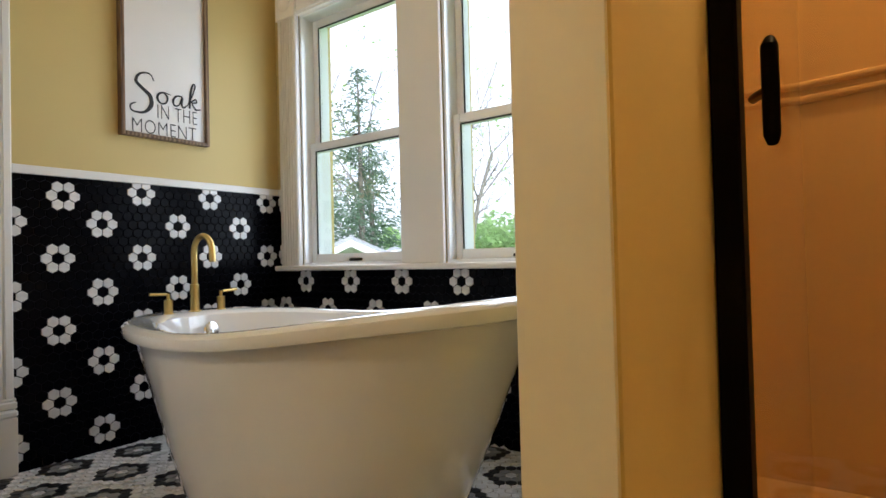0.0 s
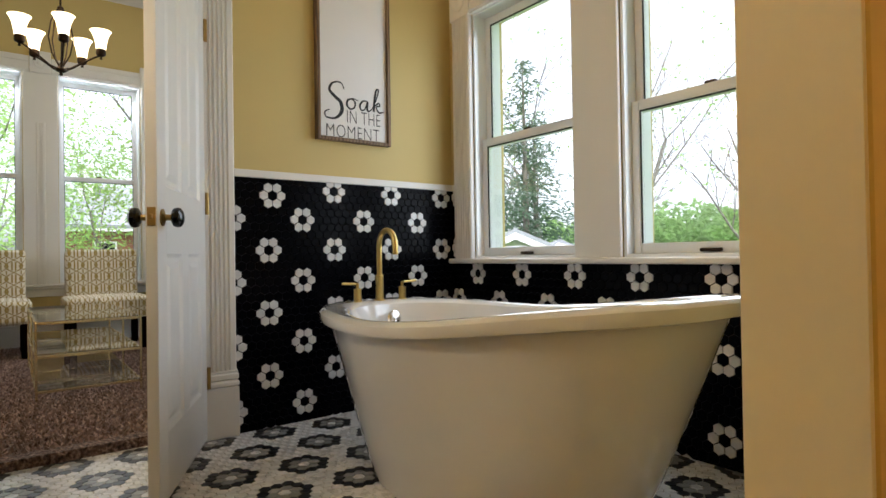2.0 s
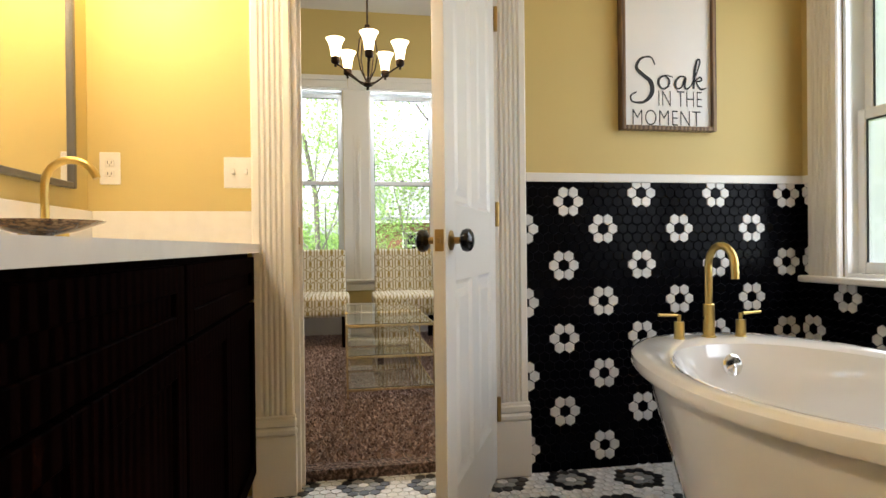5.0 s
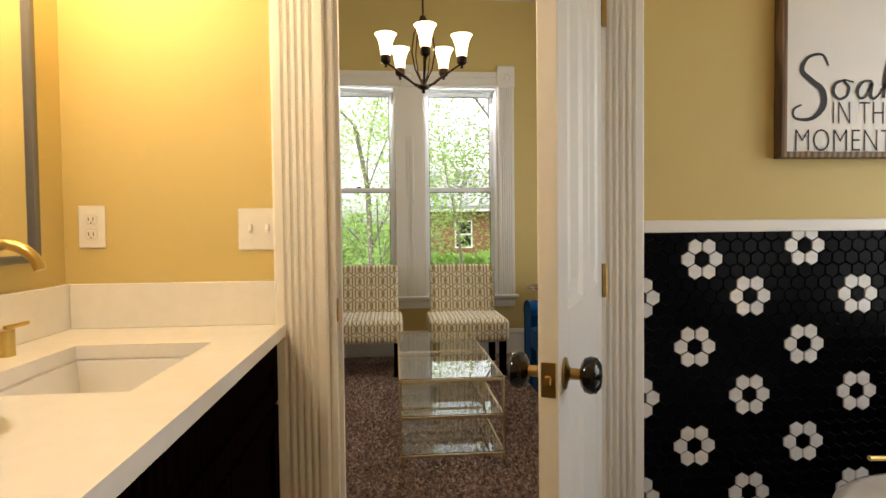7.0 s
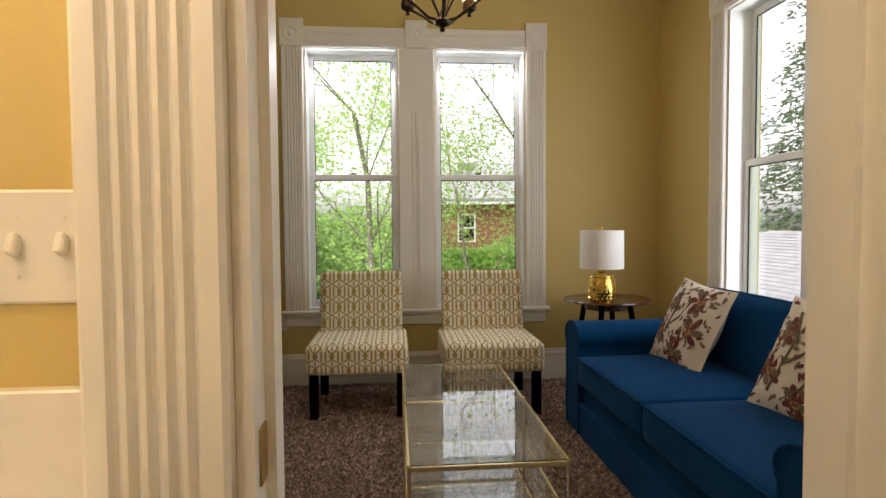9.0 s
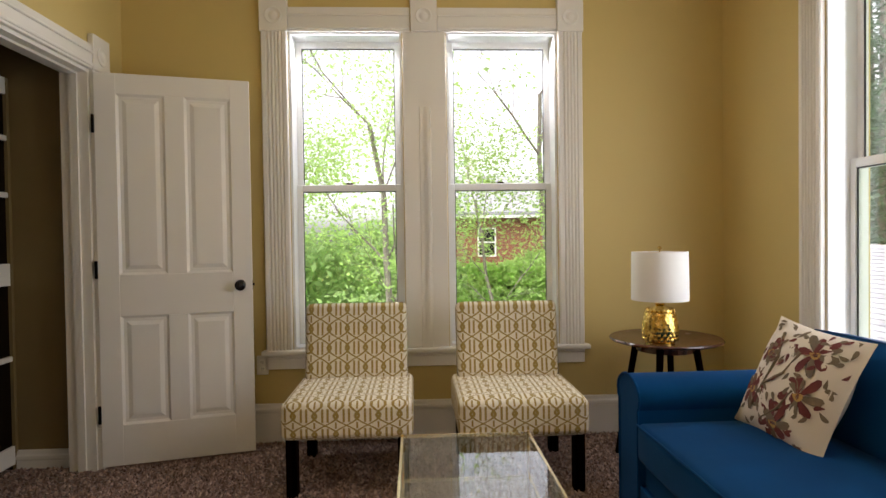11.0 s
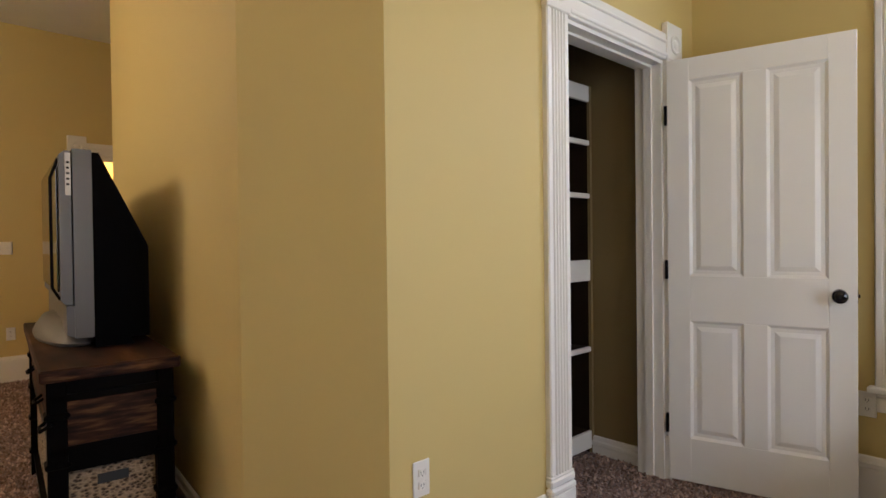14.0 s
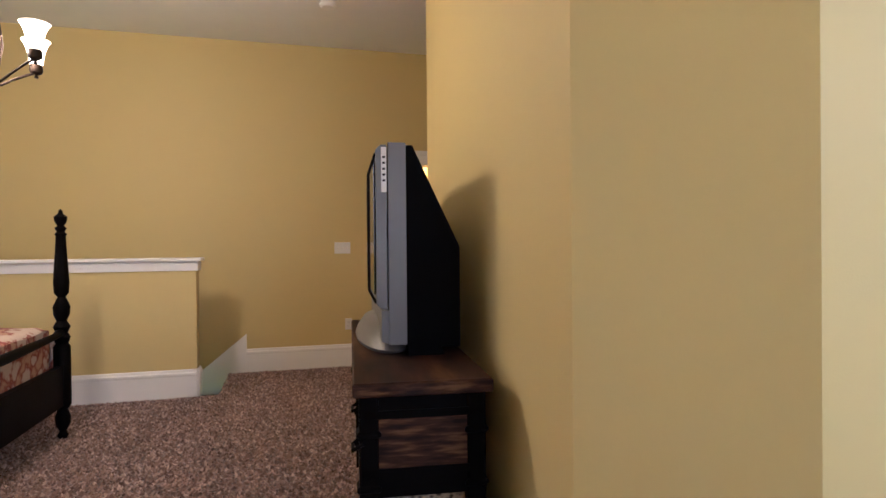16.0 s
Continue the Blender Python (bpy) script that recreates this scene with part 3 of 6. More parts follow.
def window_pair(name, m, us, z0, z1, meet, cas, mull, head_h, ros_h, label, flutes=5, depth=0.14, apron=True):
    """Two double-hung windows in one fluted surround; us: the two openings along the wall."""
    w = thing(name, m, label, "window", kind="structure")
    (a, b), (c, d) = us
    for u0, u1 in us:
        sash_window(w, u0, u1, z0, z1, meet, depth)
    zt = z1 - 0.005
    for u, ww in ((a - cas, cas - 0.004), (b + 0.004, c - b - 0.008), (d + 0.004, cas)):
        k = ww
        if ww > cas + 0.02:
            k = 0.15
            part("mullion_board", B((u, 0, z0, u + ww, 0.018, zt), bevel=0.003), trim, w, "flat white mullion board")
            if mull:
                fluted(w, u + (ww - mull) / 2, mull, z0, zt - 0.45, 4, 0.022)
        else:
            fluted(w, u, k, z0, zt, flutes, 0.026)
        rosette(w, u + (ww - k) / 2, k, zt, ros_h)
    mid = (b + c) / 2
    header(w, a + 0.003, mid - 0.083, zt, head_h)
    header(w, mid + 0.083, d - 0.003, zt, head_h)
    part("stool", B((a - cas - 0.03, -0.1, z0 - 0.028, d + cas + 0.03, 0.055, z0), bevel=0.008, seg=2), trim, w, "white window stool")
    if not apron:
        return w
    part("apron", join(B((a - cas, 0, z0 - 0.115, d + cas, 0.02, z0 - 0.028), bevel=0.003), B((a - cas, 0, z0 - 0.05, d + cas, 0.032, z0 - 0.028), bevel=0.006)), trim, w, "white apron board")
    return w


# local x runs along -y on the far wall and along -x on the outer wall
window_pair("window_1", face_frame(XF, 0, (1, 0)), [(-b, -a) for a, b in SW[::-1]], 0.56, 2.48, 1.545, 0.155, 0.075, 0.145, 0.20, "pair of tall white double-hung windows with fluted casing")
window_pair("window_2", face_frame(0, YW, (0, -1)), [(-b, -a) for a, b in RW[::-1]], 0.56, 2.48, 1.545, 0.155, 0.075, 0.145, 0.20, "pair of tall white double-hung windows beside the sofa")
window_pair("window_3", face_frame(0, YW - 0.012, (0, -1)), [(-b, -a) for a, b in BW[::-1]], 0.745, 2.13, 1.395, 0.155, 0.0, 0.145, 0.20, "pair of white double-hung windows above black tile", 5, 0.085, False)


def doorway(name, m, u0, u1, z0, z1, label, w=0.15, rw=None, plinths=True, depth=0.14, jamb=True):
    d = thing(name, m, label, "door frame", kind="structure")
    for u in (u0 - w, u1):
        fluted(d, u + 0.002, w - 0.004, z0 + (0.28 if plinths else 0), z1)
        if plinths:
            plinth(d, u, w, z0)
        rosette(d, u, w, z1, 0.19)
    header(d, u0 + 0.006, u1 - 0.006, z1, 0.13)
    if not jamb:
        return d
    part("jamb", join(B((u0 - 0.001, -depth - 0.002, z0, u0 + 0.018, 0.002, z1)), B((u1 - 0.018, -depth - 0.002, z0, u1 + 0.001, 0.002, z1)), B((u0 + 0.018, -depth - 0.002, z1 - 0.018, u1 - 0.018, 0.002, z1))), trim, d, "white door jamb")
    part("door_stop", join(B((u0 + 0.018, -depth * 0.65, z0, u0 + 0.03, -depth * 0.35, z1 - 0.018)), B((u1 - 0.03, -depth * 0.65, z0, u1 - 0.018, -depth * 0.35, z1 - 0.018)), B((u0 + 0.03, -depth * 0.65, z1 - 0.03, u1 - 0.03, -depth * 0.35, z1 - 0.018))), trim, d)
    return d


# bathroom side (local x = -y), sitting-room side, closet (local x = x), bedroom door
dw = doorway("door_frame_1", face_frame(XD, 0, (1, 0)), -D1, -D0, ZB, DH, "white fluted door casing with plinth blocks")
part("strike_plate", B((-D0 - 0.021, -0.045, 0.90, -D0 - 0.0175, -0.015, 0.965), bevel=0.001), old_brass, dw, "brass strike plate")
doorway("door_frame_2", face_frame(XS, 0, (-1, 0)), D0, D1, 0.0, DH, "white fluted door casing in the sitting room", jamb=False)
doorway("door_frame_3", face_frame(0, YC, (0, 1)), CO[0], CO[1], 0.0, 2.15, "white closet door casing with corner rosettes")
doorway("door_frame_4", face_frame(0, -6.65, (0, 1)), BD[0], BD[1], 0.0, 2.12, "white door casing of a lit passage")


def panel_door(name, m, w, h, label, knob, plate, knob_u, knob_z, z0=0.0, t=0.035, hinge_mat=None, hinges=(0.25, 1.1, 1.88), rosette_r=0.028, knob_r=0.031, knuckle=-0.005):
    """Four-panel door leaf; local x from the hinge, y through its thickness."""
    d = thing(name, m, label, "door")
    st, mid, rails = 0.105, 0.10, ((0.0, 0.22), (0.81, 1.035), (h - 0.11, h))
    boxes = [(0, 0, z0, st, t, z0 + h), (w - st, 0, z0, w, t, z0 + h)]
    for a, b in rails:
        boxes.append((st, 0, z0 + a, w - st, t, z0 + b))
    c0, c1 = w / 2 - mid / 2, w / 2 + mid / 2
    for a, b in ((0.22, 0.81), (1.035, h - 0.11)):
        boxes.append((c0, 0, z0 + a, c1, t, z0 + b))
    part("frame", B(*boxes, bevel=0.0015), door_paint, d, "white stiles and rails")
    for a, b in ((0.22, 0.81), (1.035, h - 0.11)):
        for u0, u1 in ((st, c0), (c1, w - st)):
            bm = B((u0, t * 0.5 - 0.006, z0 + a, u1, t * 0.5 + 0.006, z0 + b))
            for s in (-1, 1):
                q = t * 0.5 + s * 0.006
                f = bmesh.new()
                i1, i2 = 0.028, 0.05
                rings = []
                for k, off in ((0.0, s * 0.0105), (0.012, s * 0.002), (i1, s * 0.001), (i2, s * 0.009)):
                    rings.append([f.verts.new((x, q + off, z)) for x, z in ((u0 + k, z0 + a + k), (u1 - k, z0 + a + k), (u1 - k, z0 + b - k), (u0 + k, z0 + b - k))])
                for r0, r1 in zip(rings, rings[1:]):
                    for j in range(4):
                        f.faces.new((r0[j], r0[(j + 1) % 4], r1[(j + 1) % 4], r1[j]))
                f.faces.new(rings[-1])
                bm = join(bm, f)
            part("panel", bm, door_paint, d, "raised door panel")
    for s in (-1, 1):
        y0 = t if s > 0 else 0.0
        mm = Matrix.Translation((knob_u, y0, knob_z)) @ pose(0, 0, 0, -90 * s)
        k = part("door_knob", lathe([(0.010, 0.028), (0.020, 0.030), (knob_r * 0.9, 0.036), (knob_r, 0.046), (knob_r * 0.94, 0.056), (knob_r * 0.6, 0.064), (0, 0.066)], 20, mm), knob, d, "round black door knob", True)
        part("rose", lathe([(rosette_r, 0), (rosette_r, 0.004), (0.014, 0.008), (0.010, 0.012), (0.010, 0.032)], 18, mm), plate, k, "metal rose and shank", True)
    part("latch_plate", B((w - 0.001, t * 0.14, knob_z - 0.03, w + 0.002, t * 0.86, knob_z + 0.03), bevel=0.0008), plate, d, "metal latch face plate")
    part("latch_bolt", B((w + 0.002, t * 0.35, knob_z - 0.008, w + 0.010, t * 0.65, knob_z + 0.008), bevel=0.002), plate, d)
    for z in hinges:
        part("hinge", join(B((-0.004, -0.003, z - 0.045, 0.0, t * 0.9, z + 0.045)), moved(lathe([(0, -0.048), (0.008, -0.048), (0.008, 0.048), (0, 0.048)], 10), Matrix.Translation((-0.005, knuckle, z)))), hinge_mat or plate, d, "metal butt hinge")
    return d


ang = math.degrees(math.atan2(0.404 - 0.725, -1.758 + 2.425))
panel_door("door_1", pose(-2.432, 0.715, 0, 0, 0, ang), 0.735, 2.06, "white four-panel door standing open on black porcelain knobs", black_knob, old_brass, 0.735 - 0.055, 0.903, ZB + 0.015, hinges=(0.24, 1.01, 1.78), knob_r=0.033, knuckle=0.043)
ang2 = math.degrees(math.atan2(-0.70 + 1.465, -5.943 + 5.752))
cd = panel_door("door_2", pose(-5.752, -1.462, 0, 0, 0, ang2), 0.785, 2.12, "white four-panel closet door standing wide open", black_knob, bronze, 0.785 - 0.065, 0.975, 0.015, t=0.035, hinge_mat=black_metal, hinges=(0.30, 1.08, 1.86), rosette_r=0.03)

# ---------- bathroom ----------
def superloop(cx, cy, x0, x1, hw, n=72, e=2.5):
    """Points of a rounded oblong from x0 to x1, half as wide as hw either side of cy."""
    a, out = (x1 - x0) / 2, []
    c = (x0 + x1) / 2
    for i in range(n):
        t = 2 * math.pi * i / n
        co, si = math.cos(t), math.sin(t)
        out.append((c + a * math.copysign(abs(co) ** (2 / e), co), cy + hw * math.copysign(abs(si) ** (2 / e), si)))
    return out


def rim_z(x):
    """The tub's rim swings up to its backrest end."""
    k = max(0.0, min(1.0, (x + 1.45) / 1.25))
    return 0.560 + 0.108 * k * k * (3 - 2 * k) + 0.012 * max(0.0, min(1.0, (-x - 1.55) / 0.5))


def bathtub():
    tub = thing("bathtub", pose(0, 0, 0), "white freestanding slipper bathtub with a rolled rim", "bathtub")
    cy = 1.365

    def ring(x0, x1, hw, zf, dz=0.0, e=2.5):
        pts = superloop(0, cy, x0, x1, hw, e=e)
        return [(x, y, ZB + (rim_z(x) - ZB) * zf + dz) for x, y in pts]
    X0, X1, HW = -2.09, -0.412, 0.435
    B0, B1, BH = -1.77, -0.74, 0.30
    rings = [ring(B0 + 0.03, B1 - 0.03, BH - 0.02, 0.0), ring(B0, B1, BH, 0.012)]
    for k in (0.12, 0.3, 0.5, 0.7, 0.86, 0.925):
        g = k ** 0.92
        rings.append(ring(B0 + (X0 + 0.03 - B0) * g, B1 + (X1 - 0.03 - B1) * g, BH + (HW - 0.028 - BH) * g, k))
    body = bmesh.new()

    def skin(bm, rs, cap0=False, cap1=False):
        vs = [[bm.verts.new(p) for p in r] for r in rs]
        n = len(vs[0])
        for a, b in zip(vs, vs[1:]):
            for i in range(n):
                bm.faces.new((a[i], a[(i + 1) % n], b[(i + 1) % n], b[i]))
        if cap0:
            bm.faces.new(vs[0][::-1])
        if cap1:
            bm.faces.new(vs[-1])
    skin(body, rings, cap0=True)
    part("body", body, acrylic, tub, "tapered white outer shell", True)
    rim = bmesh.new()
    rr = [ring(X0 + 0.032, X1 - 0.032, HW - 0.03, 0.925), ring(X0 + 0.004, X1 - 0.004, HW - 0.004, 1, -0.046), ring(X0, X1, HW, 1, -0.034), ring(X0 + 0.002, X1 - 0.002, HW - 0.002, 1, -0.014), ring(X0 + 0.014, X1 - 0.014, HW - 0.014, 1, -0.002),
          ring(X0 + 0.035, X1 - 0.03, HW - 0.03, 1, 0.002), ring(X0 + 0.15, X1 - 0.052, HW - 0.052, 1, -0.001, 2.4), ring(X0 + 0.175, X1 - 0.066, HW - 0.066, 1, -0.012, 2.4)]
    skin(rim, rr)
    part("rim", rim, acrylic, tub, "rolled white rim with a tap deck", True)
    basin = bmesh.new()
    bb = [rr[-1], ring(X0 + 0.195, X1 - 0.10, HW - 0.085, 0.88, e=2.4), ring(X0 + 0.23, X1 - 0.22, HW - 0.12, 0.6, e=2.4), ring(X0 + 0.28, X1 - 0.40, HW - 0.16, 0.3, e=2.3), ring(X0 + 0.36, X1 - 0.55, HW - 0.23, 0.22, e=2.2)]
    skin(basin, bb, cap1=True)
    part("basin", basin, acrylic, tub, "glossy white inner basin", True)
    m = pose(-1.868, 1.372, 0.498, 0, 80, 0)
    o = part("overflow", lathe([(0.034, 0), (0.034, 0.008), (0.028, 0.013), (0, 0.014)], 22, m), chrome, tub, "chrome overflow cover", True)
    part("overflow_lever", tube([m @ Vector((0, 0, 0.012)), m @ Vector((0.012, -0.01, 0.03)), m @ Vector((0.03, -0.018, 0.034))], 0.005, 8), chrome, o)
    f = thing("bathtub_faucet", pose(-1.985, 1.375, 0.568), "brushed brass gooseneck tub faucet with two lever handles", "faucet")
    part("base", lathe([(0.024, 0), (0.024, 0.006), (0.0185, 0.008), (0.0185, 0.112), (0.016, 0.115)], 22), brass, f, "", True)
    path = [(0, 0, 0.1), (0, 0, 0.24)] + [(0.066 - 0.066 * math.cos(radians(a)), 0, 0.245 + 0.066 * math.sin(radians(a))) for a in range(0, 181, 12)] + [(0.134, 0, 0.205)]
    part("spout", tube(path, 0.0125, 14), brass, f, "curved brass spout", True)
    for y in (-0.118, 0.112):
        part("handle_post", lathe([(0.019, 0), (0.019, 0.004), (0.0165, 0.006), (0.0165, 0.058), (0, 0.060)], 18, Matrix.Translation((0.012, y, 0))), brass, f, "", True)
        part("lever", join(tube([(0.012, y, 0.055), (0.012, y, 0.082)], 0.0065, 10), tube([(0.012, y - 0.008 * (1 if y < 0 else -1), 0.080), (0.012, y + 0.075 * (-1 if y < 0 else 1), 0.083)], 0.0055, 10)), brass, f, "slim brass lever", True)


bathtub()


def curve_stroke(points, radii, res=6):
    """A brush stroke through points, smoothed, as a flattened tube."""
    pts = []
    for i in range(len(points) - 1):
        p0, p1, p2, p3 = (Vector(points[max(0, min(len(points) - 1, i + k))]) for k in (-1, 0, 1, 2))
        for j in range(res):
            t = j / res
            pts.append(((0.5 * (2 * p1 + (p2 - p0) * t + (2 * p0 - 5 * p1 + 4 * p2 - p3) * t * t + (3 * p1 - p0 - 3 * p2 + p3) * t ** 3)), radii[i] * (1 - t) + radii[i + 1] * t))
    pts.append((Vector(points[-1]), radii[-1]))
    bm = bmesh.new()
    left, right = [], []
    for i, (p, r) in enumerate(pts):
        d = pts[min(i + 1, len(pts) - 1)][0] - pts[max(i - 1, 0)][0]
        n = Vector((-d.y, d.x)).normalized()
        left.append(bm.verts.new((p.x + n.x * r, 0, p.y + n.y * r)))
        right.append(bm.verts.new((p.x - n.x * r, 0, p.y - n.y * r)))
    for i in range(len(pts) - 1):
        bm.faces.new((left[i], right[i], right[i + 1], left[i + 1]))
    return bm


def letters(body, width, height, thin=0.0):
    """Letters of the built-in font, one bmesh each, fitted to a width and cap height in the local x-z plane."""
    c = bpy.data.curves.new("words", "FONT")
    c.body, c.size, c.offset, c.space_character = body, 1.0, thin, 1.05
    o = bpy.data.objects.new("words", c)
    me = bpy.data.meshes.new_from_object(o)
    bm = bmesh.new()
    bm.from_mesh(me)
    bpy.data.objects.remove(o)
    bpy.data.curves.remove(c)
    bpy.data.meshes.remove(me)
    xs, ys = [v.co.x for v in bm.verts], [v.co.y for v in bm.verts]
    sx, sy = width / (max(xs) - min(xs)), height / (max(ys) - min(ys))
    out, todo = [], set(bm.faces)
    while todo:
        stack, isle = [todo.pop()], []
        while stack:
            f = stack.pop()
            isle.append(f)
            for e in f.edges:
                for g in e.link_faces:
                    if g in todo:
                        todo.discard(g)
                        stack.append(g)
        nb, done = bmesh.new(), {}
        for f in isle:
            vs = []
            for v in f.verts:
                if v not in done:
                    done[v] = nb.verts.new(((v.co.x - (max(xs) + min(xs)) / 2) * sx, 0, (v.co.y - min(ys)) * sy))
                vs.append(done[v])
            nb.faces.new(vs)
        out.append(nb)
    bm.free()
    return out


def wall_sign():
    # local x runs along -y, y out of the wall
    s = thing("wall_sign", face_frame(XD, 1.508, (1, 0), 1.362), "tall white framed sign reading Soak in the moment", "sign")
    w, h, f = 0.432, 0.92, 0.018
    part("frame", join(*[B(b, bevel=0.002) for b in ((-w / 2, 0.002, 0, -w / 2 + f, 0.04, h), (w / 2 - f, 0.002, 0, w / 2, 0.04, h), (-w / 2 + f, 0.002, 0, w / 2 - f, 0.04, f), (-w / 2 + f, 0.002, h - f, w / 2 - f, 0.04, h))]), frame_wood, s, "narrow brown wooden frame")
    part("board", B((-w / 2 + f, 0.004, f, w / 2 - f, 0.022, h - f)), sign_white, s, "white painted board")
    scr = [curve_stroke([(-0.085, 0.285), (-0.10, 0.312), (-0.135, 0.305), (-0.150, 0.272), (-0.125, 0.245), (-0.10, 0.222), (-0.097, 0.182), (-0.125, 0.150), (-0.165, 0.150), (-0.170, 0.172), (-0.150, 0.185)], [0.002, 0.003, 0.004, 0.006, 0.007, 0.008, 0.008, 0.005, 0.003, 0.003, 0.002]),
           curve_stroke([(-0.025, 0.228), (-0.052, 0.218), (-0.060, 0.192), (-0.042, 0.172), (-0.018, 0.182), (-0.012, 0.208), (-0.028, 0.228), (0.005, 0.222)], [0.003, 0.005, 0.006, 0.004, 0.004, 0.005, 0.003, 0.002]),
           curve_stroke([(0.062, 0.226), (0.034, 0.224), (0.016, 0.200), (0.022, 0.176), (0.044, 0.182), (0.062, 0.222), (0.058, 0.186), (0.068, 0.174), (0.088, 0.190)], [0.003, 0.004, 0.006, 0.004, 0.003, 0.005, 0.005, 0.004, 0.002]),
           curve_stroke([(0.088, 0.190), (0.112, 0.240), (0.128, 0.292), (0.116, 0.298), (0.104, 0.250), (0.098, 0.176)], [0.002, 0.003, 0.004, 0.004, 0.006, 0.005]),
           curve_stroke([(0.100, 0.205), (0.128, 0.226), (0.134, 0.212), (0.112, 0.204), (0.130, 0.176), (0.158, 0.182)], [0.003, 0.004, 0.004, 0.003, 0.005, 0.002])]
    capital = Matrix.Translation((0.168, 0.0235, 0.118)) @ Matrix.Diagonal((-1.28, 1, 1.16, 1)) @ Matrix.Translation((0.170, 0, -0.15))
    small = Matrix.Translation((0.044, 0.0242, 0.176)) @ Matrix.Diagonal((-1.02, 1, 1.0, 1)) @ Matrix.Translation((0.060, 0, -0.172))
    for k, b in enumerate(scr):
        part("script_stroke", moved(b, small if k else capital), ink, s, "black brush lettering")
    for words, u, z, ww in (("IN THE", -0.056, 0.104, 0.20), ("MOMENT", 0.006, 0.022, 0.312)):
        for b in letters(words, ww, 0.064, -0.017):
            part("letter", moved(b, Matrix.Translation((u, 0.0235, z)) @ pose(0, 0, 0, 0, 0, 180)), ink, s, "thin black capital")


wall_sign()


def switch_plate(name, m, gangs, label, outlet=False):
    w = 0.07 + 0.046 * (gangs - 1)
    p = thing(name, m, label, "outlet" if outlet else "light switch")
    part("plate", B((-w / 2, 0, -0.058, w / 2, 0.006, 0.058), bevel=0.003), plastic_white, p)
    for g in range(gangs):
        u = (g - (gangs - 1) / 2) * 0.046
        if outlet:
            for z in (-0.02, 0.02):
                r = part("receptacle", B((u - 0.016, 0.005, z - 0.014, u + 0.016, 0.009, z + 0.014), bevel=0.004), plastic_white, p)
                for q in (-0.006, 0.006):
                    part("slot", B((u + q - 0.001, 0.0088, z - 0.004, u + q + 0.001, 0.0095, z + 0.006)), gasket, r)
                part("slot", B((u - 0.002, 0.0088, z - 0.010, u + 0.002, 0.0095, z - 0.007)), gasket, r)
        else:
            part("toggle", moved(B((-0.005, 0, -0.011, 0.005, 0.014, 0.011), bevel=0.002), Matrix.Translation((u, 0.004, 0)) @ pose(0, 0, 0, 22)), plastic_white, p)
            for z in (-0.03, 0.03):
                part("screw", lathe([(0.003, 0), (0.003, 0.0015), (0, 0.002)], 8, Matrix.Translation((u, 0.006, z)) @ pose(0, 0, 0, -90)), plastic_white, p)


switch_plate("light_switch", face_frame(XD, -0.219, (1, 0), 1.168), 2, "white double toggle switch beside the door casing")
switch_plate("wall_outlet", face_frame(XD, -0.70 + 0.035, (1, 0), 1.178), 1, "white duplex outlet above the vanity", True)
switch_plate("wall_outlet", face_frame(-4.105, YC, (0, 1), 0.484), 1, "white duplex outlet low on the wall", True)
switch_plate("wall_outlet", face_frame(XF, -0.70, (1, 0), 0.47), 1, "white duplex outlet beside the window", True)
switch_plate("light_switch", face_frame(-3.545, -6.65, (0, 1), 1.225), 3, "white triple toggle switch on the bedroom wall")
switch_plate("wall_outlet", face_frame(-3.60, -6.65, (0, 1), 0.44), 1, "white outlet above the bedroom baseboard", True)


def shaker_front(parent, name, u0, u1, z0, z1, y):
    f = part(name, B((u0, y, z0, u1, y + 0.012, z1)), espresso, parent, "dark espresso shaker front")
    s = 0.055
    for nm, q in (("stile", (u0, y + 0.011, z0, u0 + s, y + 0.024, z1)), ("stile", (u1 - s, y + 0.011, z0, u1, y + 0.024, z1)),
                  ("rail", (u0 + s, y + 0.011, z0, u1 - s, y + 0.024, z0 + s)), ("rail", (u0 + s, y + 0.011, z1 - s, u1 - s, y + 0.024, z1))):
        part(nm, B(q, bevel=0.002), espresso, f)


